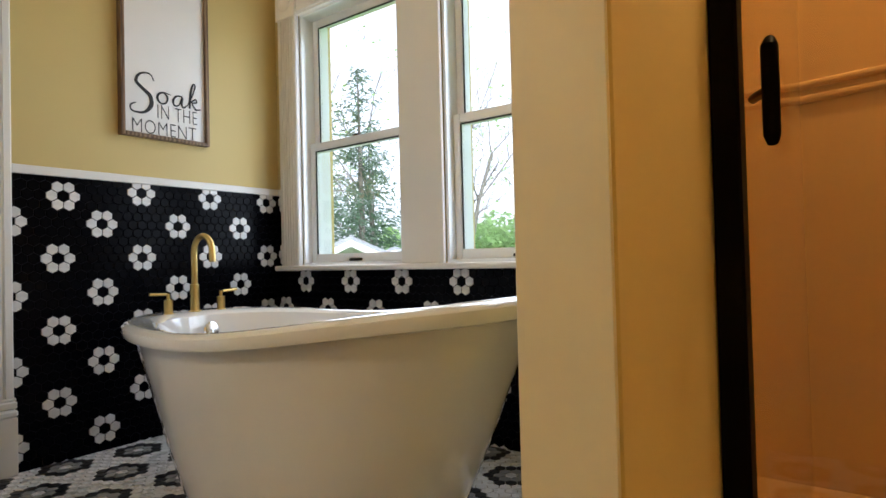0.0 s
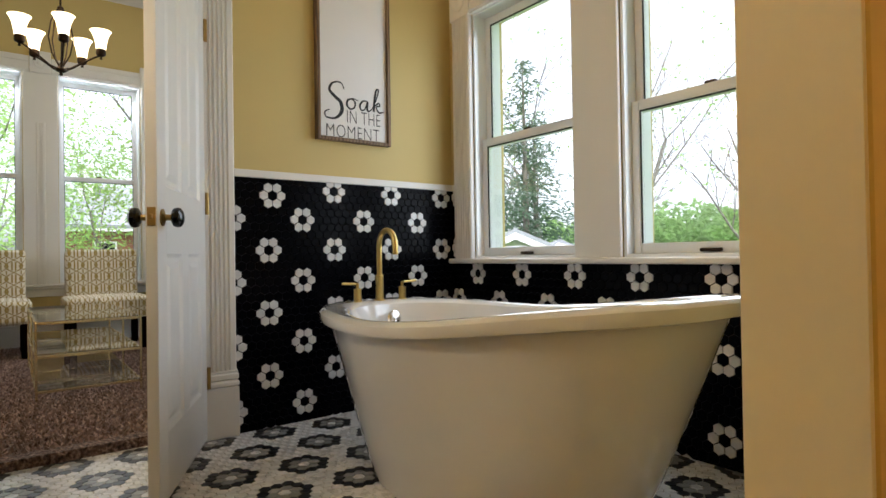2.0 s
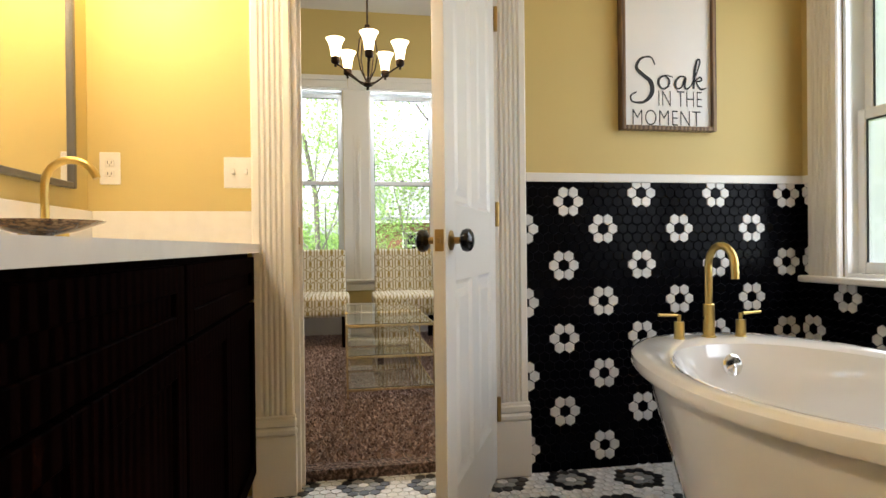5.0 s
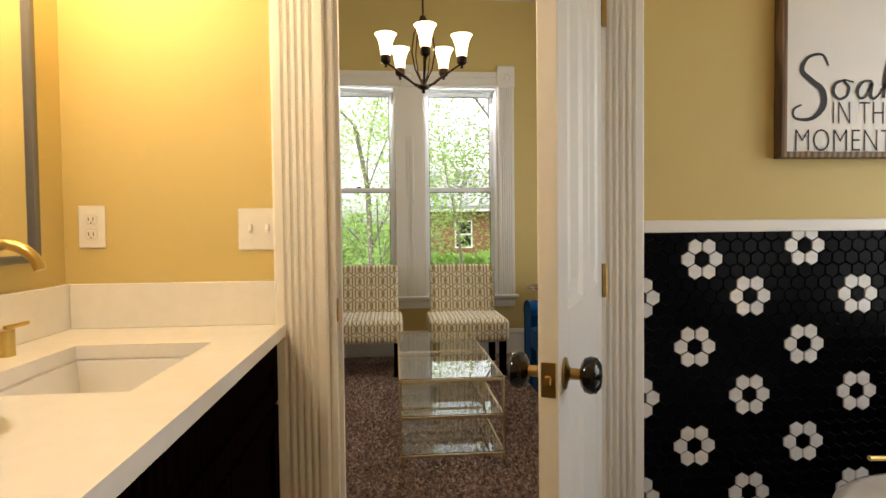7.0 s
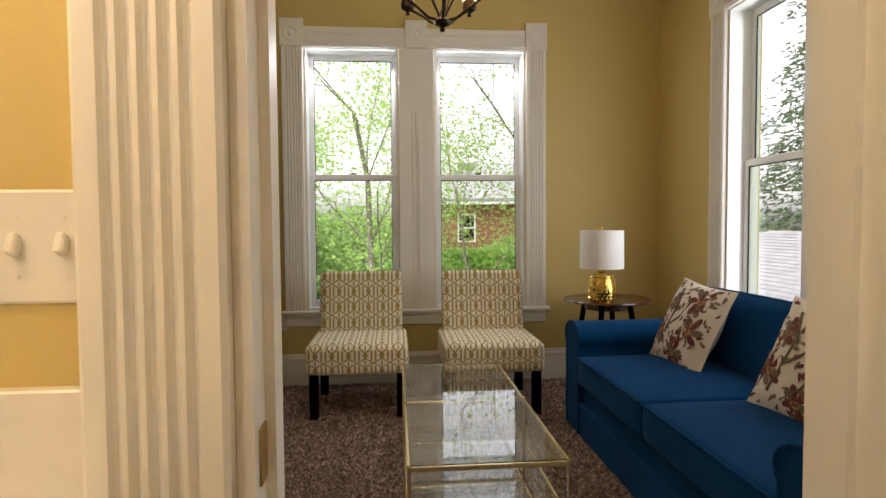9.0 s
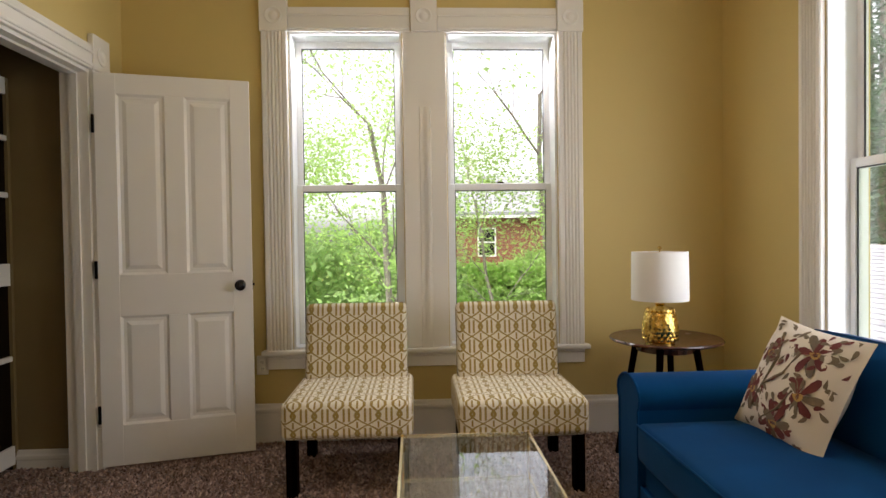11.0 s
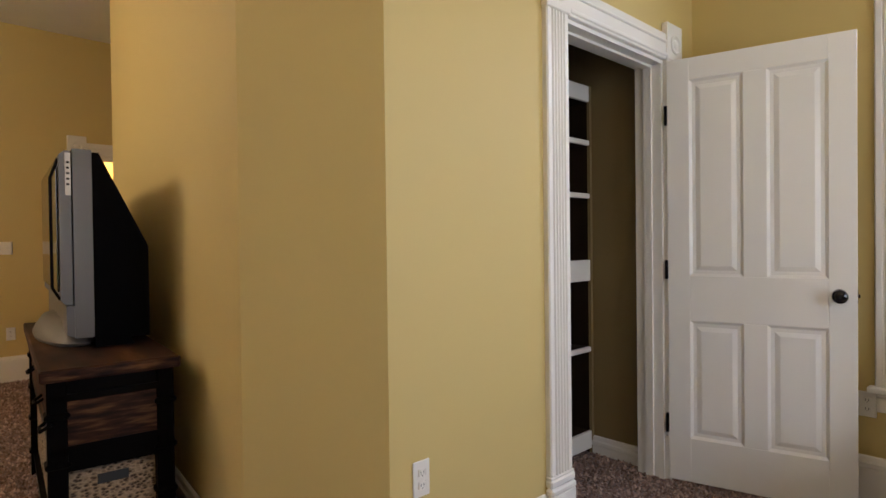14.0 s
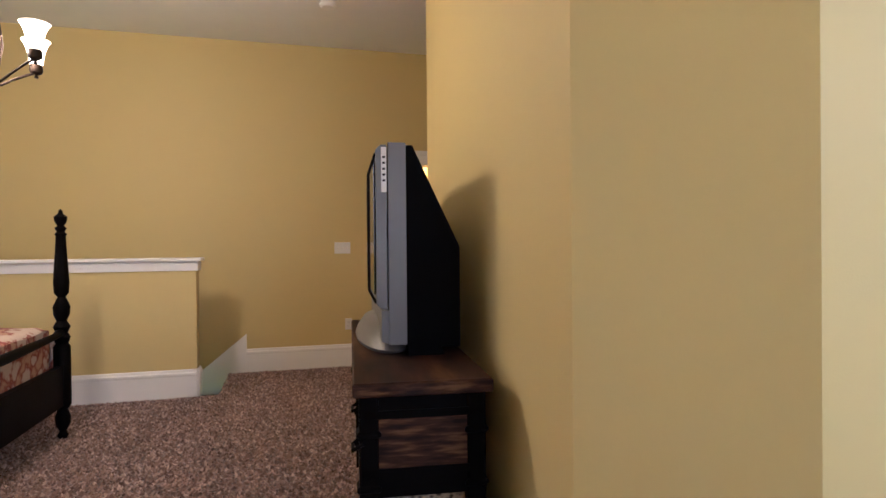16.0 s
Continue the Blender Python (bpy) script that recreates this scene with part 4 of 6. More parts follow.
def vanity():
    yf, x0 = -0.19, -2.42
    for i, (a, b) in enumerate(((-2.415, -1.485), (-1.482, -0.57))):
        v = thing("vanity_cabinet", pose(0, 0, 0), "dark espresso vanity cabinet with drawer over doors", "cabinet", "vanity units")
        part("body", join(B((a, YM + 0.002, ZB + 0.09, b, yf, 0.74)), B((a, YM + 0.002, 0.74, a + 0.018, yf, 0.868)), B((b - 0.018, YM + 0.002, 0.74, b, yf, 0.868)), B((a + 0.018, yf - 0.02, 0.74, b - 0.018, yf, 0.868))), espresso, v)
        part("toe_kick", B((a, YM + 0.01, ZB, b, yf - 0.07, ZB + 0.09)), espresso, v, "recessed dark toe kick")
        shaker_front(v, "drawer", a + 0.012, b - 0.006, 0.700, 0.855, yf)
        m = (a + b) / 2
        shaker_front(v, "door", a + 0.012, m - 0.002, ZB + 0.105, 0.690, yf)
        shaker_front(v, "door", m + 0.002, b - 0.006, ZB + 0.105, 0.690, yf)
    part_top = thing("vanity_countertop", pose(0, 0, 0), "white quartz vanity top with a sink cut-out", "countertop")
    sx0, sx1, sy0, sy1 = -2.20, -1.78, -0.58, -0.275
    top = bmesh.new()
    loops = []
    for z in (0.870, 0.902):
        for r in ((XD + 0.001, YM + 0.001, -0.55, -0.150), (sx0, sy0, sx1, sy1)):
            loops.append([top.verts.new((x, y, z)) for x, y in ((r[0], r[1]), (r[2], r[1]), (r[2], r[3]), (r[0], r[3]))])
    for a, b in ((0, 1), (2, 3), (0, 2), (1, 3)):
        for k in range(4):
            top.faces.new((loops[a][k], loops[a][(k + 1) % 4], loops[b][(k + 1) % 4], loops[b][k]))
    part("slab", top, quartz, part_top)
    part("side_splash", B((XD + 0.001, YM + 0.02, 0.902, XD + 0.020, -0.165, 1.024), bevel=0.002), quartz, part_top, "white quartz side splash")
    part("back_splash", B((XD + 0.001, YM + 0.001, 0.902, -0.55, YM + 0.020, 1.024), bevel=0.002), quartz, part_top, "white quartz back splash")
    bm = bmesh.new()
    rs = []
    for k, z in ((-0.006, 0.869), (0.004, 0.865), (0.015, 0.79), (0.045, 0.755)):
        rs.append([bm.verts.new((x, y, z)) for x, y in ((sx0 + k, sy0 + k), (sx1 - k, sy0 + k), (sx1 - k, sy1 - k), (sx0 + k, sy1 - k))])
    for a, b in zip(rs, rs[1:]):
        for j in range(4):
            bm.faces.new((a[j], a[(j + 1) % 4], b[(j + 1) % 4], b[j]))
    bm.faces.new(rs[-1])
    sink = thing("sink", pose(0, 0, 0), "white rectangular undermount sink in the vanity top", "sink")
    part("bowl", bm, acrylic, sink)
    part("drain", lathe([(0.022, 0), (0.022, 0.003), (0, 0.004)], 16, Matrix.Translation((-1.99, -0.43, 0.756))), brass, sink, "brass drain", True)
    f = thing("sink_faucet", pose(-1.995, -0.665, 0.902), "brushed brass gooseneck basin faucet with two handles", "faucet")
    part("spout", tube([(0, 0, 0), (0, 0, 0.165)] + [(0, 0.068 - 0.068 * math.cos(radians(a)), 0.17 + 0.068 * math.sin(radians(a))) for a in range(0, 166, 11)], 0.011, 12), brass, f, "", True)
    for x in (-0.1, 0.1):
        part("handle", join(lathe([(0.018, 0), (0.018, 0.055), (0, 0.057)], 16, Matrix.Translation((x, 0, 0))), tube([(x, 0, 0.06), (x + math.copysign(0.06, x), 0.01, 0.062)], 0.005, 8)), brass, f, "brass lever handle", True)
    d = thing("decorative_dish", pose(-1.56, -0.47, 0.902), "shallow mottled brown glass dish on a small foot", "dish")
    part("bowl", lathe([(0.028, 0), (0.022, 0.008), (0.02, 0.016), (0.06, 0.024), (0.115, 0.044), (0.118, 0.047), (0.06, 0.030), (0, 0.024)], 28), mottled, d, "", True)
    mi = thing("vanity_mirror", face_frame(-1.70, YM, (0, 1), 1.09), "large mirror in a thin pale metal frame", "mirror")
    part("frame", join(*[B(b, bevel=0.003) for b in ((-0.62, 0.001, 0, -0.60, 0.024, 1.05), (0.60, 0.001, 0, 0.62, 0.024, 1.05), (-0.60, 0.001, 0, 0.60, 0.024, 0.02), (-0.60, 0.001, 1.03, 0.60, 0.024, 1.05))]), silver, mi)
    part("glass", B((-0.60, 0.001, 0.02, 0.60, 0.012, 1.03)), mirror, mi, "mirror glass")
    vl = thing("vanity_light", face_frame(-1.78, YM, (0, 1), 2.2), "wall light with two lit glass shades above the mirror", "wall lamp")
    part("bar", B((-0.40, 0.001, 0.0, 0.40, 0.03, 0.06), bevel=0.006), bronze, vl)
    for u in (-0.34, 0.33):
        part("shade", lathe([(0.022, 0.02), (0.03, -0.01), (0.04, -0.07), (0.058, -0.12)], 20, Matrix.Translation((u, 0.11, 0.0))), shade_glass, vl, "lit frosted glass shade", True)
        part("arm", tube([(u, 0.02, 0.03), (u, 0.07, 0.045), (u, 0.11, 0.03)], 0.008, 8), bronze, vl)


vanity()


def shower():
    y = 1.0
    sh = thing("shower_stall", pose(0, 0, 0), "tan acrylic shower stall with a black framed glass door", "shower")
    part("surround", join(B((PX1 + 0.001, y + 0.03, ZB, PX1 + 0.03, 2.16, 2.3)), B((PX1 + 0.03, 2.13, ZB, 1.28, 2.16, 2.3)), B((1.25, y + 0.03, ZB, 1.28, 2.13, 2.3)), B((PX1 + 0.03, y + 0.03, ZB, 1.25, 2.13, ZB + 0.09)),
                              *[tube([(PX1 + 0.03 + 0.05 * k, 2.127, z + 0.018 * math.sin(math.pi * k / 22)) for k in range(23)], 0.013, 10) for z in (1.215, 1.258)]), amber, sh, "glossy tan shower walls with two moulded ribs")
    part("door_frame", join(B((PX1 + 0.002, y - 0.02, ZB, PX1 + 0.040, y + 0.03, 2.0), bevel=0.004), B((1.19, y - 0.02, ZB, 1.25, y + 0.03, 2.0), bevel=0.004), B((PX1 + 0.042, y - 0.02, 1.95, 1.19, y + 0.03, 2.0)), B((PX1 + 0.042, y - 0.02, ZB, 1.19, y + 0.03, ZB + 0.04))), black_metal, sh, "black metal shower frame")
    g = part("door_glass", B((PX1 + 0.044, y, ZB + 0.04, 1.188, y + 0.008, 1.95)), shower_glass, sh, "clear glass door")
    g.visible_shadow = False
    hd = part("handle", tube([(0.160, y - 0.045, 0.904), (0.160, y - 0.052, 0.914), (0.160, y - 0.052, 1.034), (0.160, y - 0.045, 1.044)], [0.007, 0.011, 0.011, 0.007], 12), black_metal, sh, "black pull handle", True)
    part("post", tube([(0.160, y - 0.05, 0.978), (0.132, y + 0.0, 0.978)], 0.007, 10), old_brass, hd)
    lf = thing("ceiling_downlight", pose(0.55, 1.7, H), "round lit recessed light above the shower", "ceiling light")
    part("ring", lathe([(0.09, 0), (0.09, -0.008), (0.07, -0.010), (0.07, 0)], 24), trim, lf)
    part("lens", lathe([(0.069, -0.003), (0, -0.004)], 24), shade_glass, lf)


shower()

# ---------- sitting room ----------


def chandelier(m, label):
    c = thing("chandelier", m, label, "chandelier", "chandeliers")
    part("canopy", lathe([(0, 0), (0.065, 0), (0.06, -0.018), (0.02, -0.035), (0.006, -0.04)], 24), bronze, c, "", True)
    drop = H - 2.40
    part("rod", tube([(0, 0, -0.03), (0, 0, -drop)], 0.006, 8), bronze, c)
    part("hub", lathe([(0.006, -drop), (0.018, -drop - 0.01), (0.012, -drop - 0.03), (0.02, -drop - 0.04), (0.006, -drop - 0.05)], 16), bronze, c, "", True)
    zb = -H + 1.985
    part("finial", lathe([(0, zb - 0.035), (0.012, zb - 0.028), (0.008, zb - 0.015), (0.03, zb - 0.005), (0.034, zb + 0.008), (0.012, zb + 0.03), (0.008, zb + 0.05)], 18), bronze, c, "turned bottom finial", True)
    for i in range(5):
        r = pose(0, 0, 0, 0, 0, 72 * i)
        arm = [(0.012, 0, zb + 0.01), (0.06, 0, zb + 0.018), (0.12, 0, zb + 0.06), (0.185, 0, zb + 0.10), (0.225, 0, zb + 0.12)]
        sm = [r @ Vector(p) for p in arm]
        p = part("arm", tube(sm, 0.006, 8), bronze, c, "curved bronze arm", True)
        part("cage_rod", tube([r @ Vector(q) for q in ((0.008, 0, zb + 0.02), (0.05, 0, zb + 0.10), (0.07, 0, zb + 0.20), (0.055, 0, zb + 0.30), (0.012, 0, zb + 0.40))], 0.0045, 8), bronze, c, "bowed bronze rod", True)
        mm = r @ Matrix.Translation((0.225, 0, zb + 0.12))
        part("cup", lathe([(0, -0.028), (0.01, -0.024), (0.006, -0.012), (0.026, 0.0), (0.03, 0.012), (0.026, 0.045), (0.02, 0.05)], 16, mm), bronze, p, "turned candle cup", True)
        part("shade", lathe([(0.022, 0.035), (0.028, 0.04), (0.032, 0.075), (0.040, 0.115), (0.054, 0.15), (0.062, 0.158), (0.058, 0.157), (0.038, 0.115), (0.029, 0.075), (0.024, 0.045)], 22, mm), shade_glass, c, "lit frosted bell shade", True)
    return c


chandelier(pose(-4.15, 0.335, H, 0, 0, 0), "lit five-arm bronze chandelier with frosted glass shades")
lamp("chandelier_lamp", "POINT", pose(-4.15, 0.335, 2.34), 4.0, WARM, 0.16)
chandelier(pose(-1.72, -3.72, H, 0, 0, 20), "lit five-arm bronze chandelier above the bed")
lamp("chandelier_lamp", "POINT", pose(-1.72, -3.72, 2.34), 31, (1.0, 0.75, 0.44), 0.16)
lamp("hall_lamp", "POINT", pose(-4.55, -7.35, 2.6), 30, WARM, 0.1)


def soft_box(x0, y0, z0, x1, y1, z1, r=0.03, seg=3, puff=0.0, cuts=5):
    """A padded block: rounded edges and a slightly domed top."""
    bm = B((x0, y0, z0, x1, y1, z1))
    bmesh.ops.subdivide_edges(bm, edges=bm.edges[:], cuts=cuts, use_grid_fill=True)
    sharp = [e for e in bm.edges if len(e.link_faces) == 2 and e.calc_face_angle() > 1]
    bmesh.ops.bevel(bm, geom=sharp, offset=r, segments=seg, affect="EDGES", profile=0.5)
    if puff:
        cx, cy, cz = (x0 + x1) / 2, (y0 + y1) / 2, (z0 + z1) / 2
        for v in bm.verts:
            a, b, c = ((v.co.x - cx) / (x1 - x0) * 2, (v.co.y - cy) / (y1 - y0) * 2, (v.co.z - cz) / (z1 - z0) * 2)
            k = (1 - a ** 4) * (1 - b ** 4)
            v.co.z += puff * k * c
            v.co.y += puff * 0.5 * (1 - a ** 4) * (1 - c ** 4) * b
    return bm


def slipper_chair(m, label):
    """Armless chair: local x across, y towards the back, z up."""
    c = thing("slipper_chair", m, label, "chair", "slipper chairs")
    part("seat", soft_box(-0.315, 0, 0.275, 0.315, 0.60, 0.455, 0.035, 3, 0.012), fabric, c, "gold and cream trellis upholstered seat", True)
    bm = soft_box(-0.283, 0, 0.0, 0.283, 0.105, 0.47, 0.03, 3, 0.0)
    part("backrest", moved(bm, Matrix.Translation((0, 0.455, 0.405)) @ pose(0, 0, 0, -9)), fabric, c, "gold and cream trellis upholstered back", True)
    for x in (-0.265, 0.265):
        for y in (0.045, 0.56):
            part("leg", extrude([(-0.026, -0.026), (0.026, -0.026), (0.026, 0.026), (-0.026, 0.026)], 0, 0.285, Matrix.Translation((x, y, 0))), espresso, c, "black square leg")
    return c


ch = slipper_chair(pose(-5.315, -0.100, 0, 0, 0, 90), "armless slipper chair in gold and cream trellis fabric")
copy_thing(ch, pose(-5.275, 0.742, 0, 0, 0, 90))


def coffee_table():
    x0, x1, y0, y1 = -4.91, -3.59, 0.168, 0.69
    t = thing("coffee_table", pose(0, 0, 0), "three-tier glass coffee table with slim gold frame", "table")
    for z in (0.418, 0.235, 0.045):
        s = 0.012
        part("frame", join(*[B(b, bevel=0.0015) for b in ((x0, y0, z, x1, y0 + s, z + 0.016), (x0, y1 - s, z, x1, y1, z + 0.016), (x0, y0 + s, z, x0 + s, y1 - s, z + 0.016), (x1 - s, y0 + s, z, x1, y1 - s, z + 0.016),
                                                         ((x0 + x1) / 2 - 0.006, y0 + s, z, (x0 + x1) / 2 + 0.006, y1 - s, z + 0.012))]), champagne, t, "pale gold metal frame")
        part("glass_shelf", B((x0 + s, y0 + s, z + 0.012, x1 - s, y1 - s, z + 0.018)), table_glass, t, "clear glass shelf").visible_shadow = False
    for x in (x0 + 0.001, (x0 + x1) / 2 - 0.006, x1 - 0.013):
        for y in (y0 - 0.0005, y1 - 0.0115):
            part("leg", B((x, y, 0, x + 0.012, y + 0.012, 0.44), bevel=0.001), champagne, t, "slim gold leg")


coffee_table()


def sofa():
    s = thing("sofa", pose(0, 0, 0), "blue velvet two-seat sofa with piped cushions", "sofa")
    xa, xb, yf, yb = -5.15, -3.02, 1.145, 2.07
    part("base", soft_box(xa + 0.03, yf + 0.03, 0.03, xb - 0.03, yb, 0.30, 0.03, 2), velvet, s, "velvet covered base", True)
    part("skirt", B((xa + 0.02, yf + 0.005, 0.004, xb - 0.02, yf + 0.03, 0.19), bevel=0.006), velvet, s, "gathered velvet skirt")
    for x0, x1 in ((xa, xa + 0.25), (xb - 0.25, xb)):
        c = ((x0 + x1) / 2, 0.545)
        prof = [(x0 + 0.02, 0.02), (x0 + 0.02, 0.50)] + [(c[0] + 0.125 * math.cos(radians(a)), c[1] + 0.085 * math.sin(radians(a))) for a in range(200, -21, -20)] + [(x1 - 0.02, 0.50), (x1 - 0.02, 0.02)]
        bm = extrude(prof, 0, yb - yf, Matrix(((1, 0, 0, 0), (0, 0, 1, yf), (0, 1, 0, 0), (0, 0, 0, 1))))
        arm = part("armrest", bm, velvet, s, "rolled velvet armrest", True)
        part("piping", tube([(p[0], yf - 0.002, p[1]) for p in prof], 0.006, 6), velvet, arm, "blue piping")
    part("back", soft_box(xa + 0.25, yb - 0.22, 0.25, xb - 0.25, yb, 0.76, 0.06, 4), velvet, s, "velvet back", True)
    xm = (xa + xb) / 2
    for a, b in ((xa + 0.235, xm - 0.003), (xm + 0.003, xb - 0.235)):
        k = part("seat_cushion", soft_box(a, yf - 0.01, 0.295, b, yb - 0.20, 0.455, 0.025, 3, 0.014), velvet, s, "plump velvet seat cushion", True)
        part("piping", tube([(a + 0.01, yf - 0.012, 0.448), ((a + b) / 2, yf - 0.016, 0.452), (b - 0.01, yf - 0.012, 0.448)], 0.005, 6), velvet, k, "blue piping")
        part("back_cushion", moved(soft_box(a, 0, 0, b, 0.15, 0.40, 0.05, 4, 0.01), Matrix.Translation((0, yb - 0.30, 0.44)) @ pose(0, 0, 0, -10)), velvet, s, "velvet back cushion", True)


sofa()


def pillow(m, label, seed):
    """Square cushion with embroidered flowers; local x across, z up, -y to the front."""
    rnd = random.Random(seed)
    p = thing("throw_pillow", m, label, "pillow", "throw pillows")
    w, n = 0.47, 14
    bm = bmesh.new()

    def depth(a, b):
        return 0.075 * max(0.0, (1 - a * a)) ** 0.55 * max(0.0, (1 - b * b)) ** 0.55

    def xy(a, b):
        pinch = 1 - 0.07 * (1 - a * a) * abs(b) ** 2 - 0.07 * (1 - b * b) * abs(a) ** 2
        return a * w / 2 * pinch, b * w / 2 * pinch
    grid = {}
    for s in (-1, 1):
        for i in range(n + 1):
            for j in range(n + 1):
                a, b = 2 * i / n - 1, 2 * j / n - 1
                edge = i in (0, n) or j in (0, n)
                if edge and s == 1:
                    grid[s, i, j] = grid[-1, i, j]
                    continue
                x, z = xy(a, b)
                grid[s, i, j] = bm.verts.new((x, s * (depth(a, b) + 0.004 * math.sin(9 * a + 5 * b) * (not edge)), z + w / 2))
    for s in (-1, 1):
        for i in range(n):
            for j in range(n):
                q = [grid[s, i, j], grid[s, i + 1, j], grid[s, i + 1, j + 1], grid[s, i, j + 1]]
                bm.faces.new(q if s < 0 else q[::-1])
    part("cover", bm, pillow_cloth, p, "cream linen cover", True)

    def on(a, b, lift=0.003):
        x, z = xy(a, b)
        return Vector((x, -depth(a, b) - lift, z + w / 2))

    def petal(ca, cb, ang, length, width, material, name):
        f = bmesh.new()
        vs = []
        for k in range(10):
            t = 2 * math.pi * k / 10
            u, v = length * (0.5 + 0.5 * math.cos(t)), width * math.sin(t) * (0.6 + 0.4 * math.cos(t + 0.5))
            a = ca + u * math.cos(ang) - v * math.sin(ang)
            b = cb + u * math.sin(ang) + v * math.cos(ang)
            vs.append(f.verts.new(on(max(-0.96, min(0.96, a)), max(-0.96, min(0.96, b)))))
        f.faces.new(vs)
        part(name, f, material, p)

    def stem(pts):
        part("stem", tube([on(a, b, 0.001) for a, b in pts], 0.006, 5), stitch_olive, p)
    stem([(-0.55, -0.7), (-0.35, -0.2), (-0.3, 0.3), (-0.55, 0.75)])
    stem([(-0.35, -0.2), (0.0, 0.1), (0.1, 0.5)])
    stem([(-0.2, -0.75), (0.15, -0.45), (0.3, -0.1)])
    for ca, cb, big in ((0.35, 0.55, 0.40), (-0.62, -0.35, 0.32), (0.42, -0.15, 0.38), (0.1, -0.72, 0.32), (-0.55, 0.35, 0.26)):
        for k in range(8):
            petal(ca, cb, k * math.pi / 4 + rnd.random() * 0.4, big * (0.8 + 0.4 * rnd.random()), 0.11, stitch_red if k % 3 else stitch_olive, "petal")
        petal(ca - 0.1, cb, 0, 0.2, 0.1, stitch_gold, "flower_centre")
    for k in range(90):
        a, b = rnd.uniform(-0.94, 0.94), rnd.uniform(-0.94, 0.94)
        petal(a, b, rnd.random() * 6.3, 0.17, 0.055, rnd.choice((stitch_olive, stitch_olive, stitch_red)), "leaf")


pillow(pose(-4.69, 1.565, 0.44, -24, 4, 3), "cream pillow embroidered with maroon flowers on the sofa", 3)
pillow(pose(-3.80, 1.58, 0.445, -24, 4, 6), "cream floral pillow leaning at the sofa's near end", 5)


def end_table():
    t = thing("end_table", pose(-5.63, 1.575, 0), "round dark mahogany end table with splayed legs", "table")
    part("tabletop", lathe([(0, 0.653), (0.262, 0.653), (0.286, 0.659), (0.292, 0.667), (0.286, 0.675), (0.276, 0.673), (0, 0.672)], 40), mahogany, t, "round polished top", True)
    part("apron", lathe([(0.15, 0.605), (0.15, 0.652), (0.135, 0.652), (0.135, 0.605)], 28), mahogany, t)
    for k in range(4):
        a = radians(45 + 90 * k + 12)
        part("leg", tube([(0.15 * math.cos(a), 0.15 * math.sin(a), 0.650), (0.26 * math.cos(a), 0.26 * math.sin(a), 0.0)], [0.020, 0.012], 10), espresso, t, "tapered dark leg", True)
    l = thing("table_lamp", pose(-5.475, 1.48, 0.6725), "gold hammered table lamp with a white drum shade", "lamp")
    part("foot", lathe([(0, 0), (0.072, 0), (0.074, 0.008), (0.06, 0.012)], 28), gold, l, "", True)
    body = lathe([(0.07, 0.011), (0.084, 0.03), (0.088, 0.07), (0.085, 0.11), (0.075, 0.15), (0.055, 0.18), (0.03, 0.195), (0.022, 0.2), (0.03, 0.206), (0.02, 0.215), (0.012, 0.22)], 48)
    part("body", body, gold, l, "hammered gold base", True)
    for row in range(8):
        z = 0.028 + row * 0.0205
        r = 0.0865 - max(0, z - 0.07) ** 2 * 1.75
        for k in range(20):
            a = 2 * math.pi * (k + 0.5 * (row % 2)) / 20
            mm = Matrix.Translation((r * math.cos(a), r * math.sin(a), z)) @ pose(0, 0, 0, 0, 0, math.degrees(a)) @ pose(0, 0, 0, 0, 90 - max(0, z - 0.07) * 200, 0)
            part("bead", lathe([(0.0115, -0.002), (0.0085, 0.0025), (0, 0.0045)], 6, mm), gold, l, "", True)
    part("shade", lathe([(0.140, 0.222), (0.140, 0.224), (0.1355, 0.224), (0.1325, 0.468), (0.137, 0.468), (0.1375, 0.466), (0.1405, 0.222)], 44), shade_cloth, l, "white drum shade", True)
    part("finial", lathe([(0.004, 0.45), (0.004, 0.478), (0.010, 0.482), (0.011, 0.489), (0, 0.497)], 14), gold, l, "gold finial", True)
    part("spider", tube([(-0.133, 0, 0.462), (0.133, 0, 0.462)], 0.003, 6), gold, l)


end_table()


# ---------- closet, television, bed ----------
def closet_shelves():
    c = thing("closet_shelf", pose(0, 0, 0), "built-in closet shelving, shade put in its dark colour, white front edges, empty", "shelf")
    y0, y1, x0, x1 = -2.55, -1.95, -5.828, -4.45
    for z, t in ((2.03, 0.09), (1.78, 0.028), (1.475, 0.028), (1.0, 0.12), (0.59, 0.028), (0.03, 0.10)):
        # boards behind the white edges carry the shade as colour
        sb = part("shelf_board", B((x0 + 0.02, y0, z, x1, y1 - 0.018, z + t), bevel=0.002), closet_shade, c, "shelf board coloured dark as closet shade")
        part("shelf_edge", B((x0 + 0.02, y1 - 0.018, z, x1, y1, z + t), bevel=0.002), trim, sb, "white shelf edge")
    # added dark sheet that gives the black between the shelves
    part("back_panel", B((x0 + 0.02, y0 - 0.012, 0.0, x1, y0 - 0.002, 2.12)), closet_shade, c, "added dark panel standing for shade behind the shelves")
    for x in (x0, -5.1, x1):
        up = part("upright", B((x, y0, 0, x + 0.02, y1 - 0.016, 2.12)), closet_shade, c, "upright coloured dark as closet shade")
        # front edge takes the darkened wall colour, as dim as the closet
        part("upright_edge", B((x, y1 - 0.016, 0, x + 0.02, y1 + 0.002, 2.12)), closet_shaded_paint, up, "upright edge with shade put in its colour")


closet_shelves()


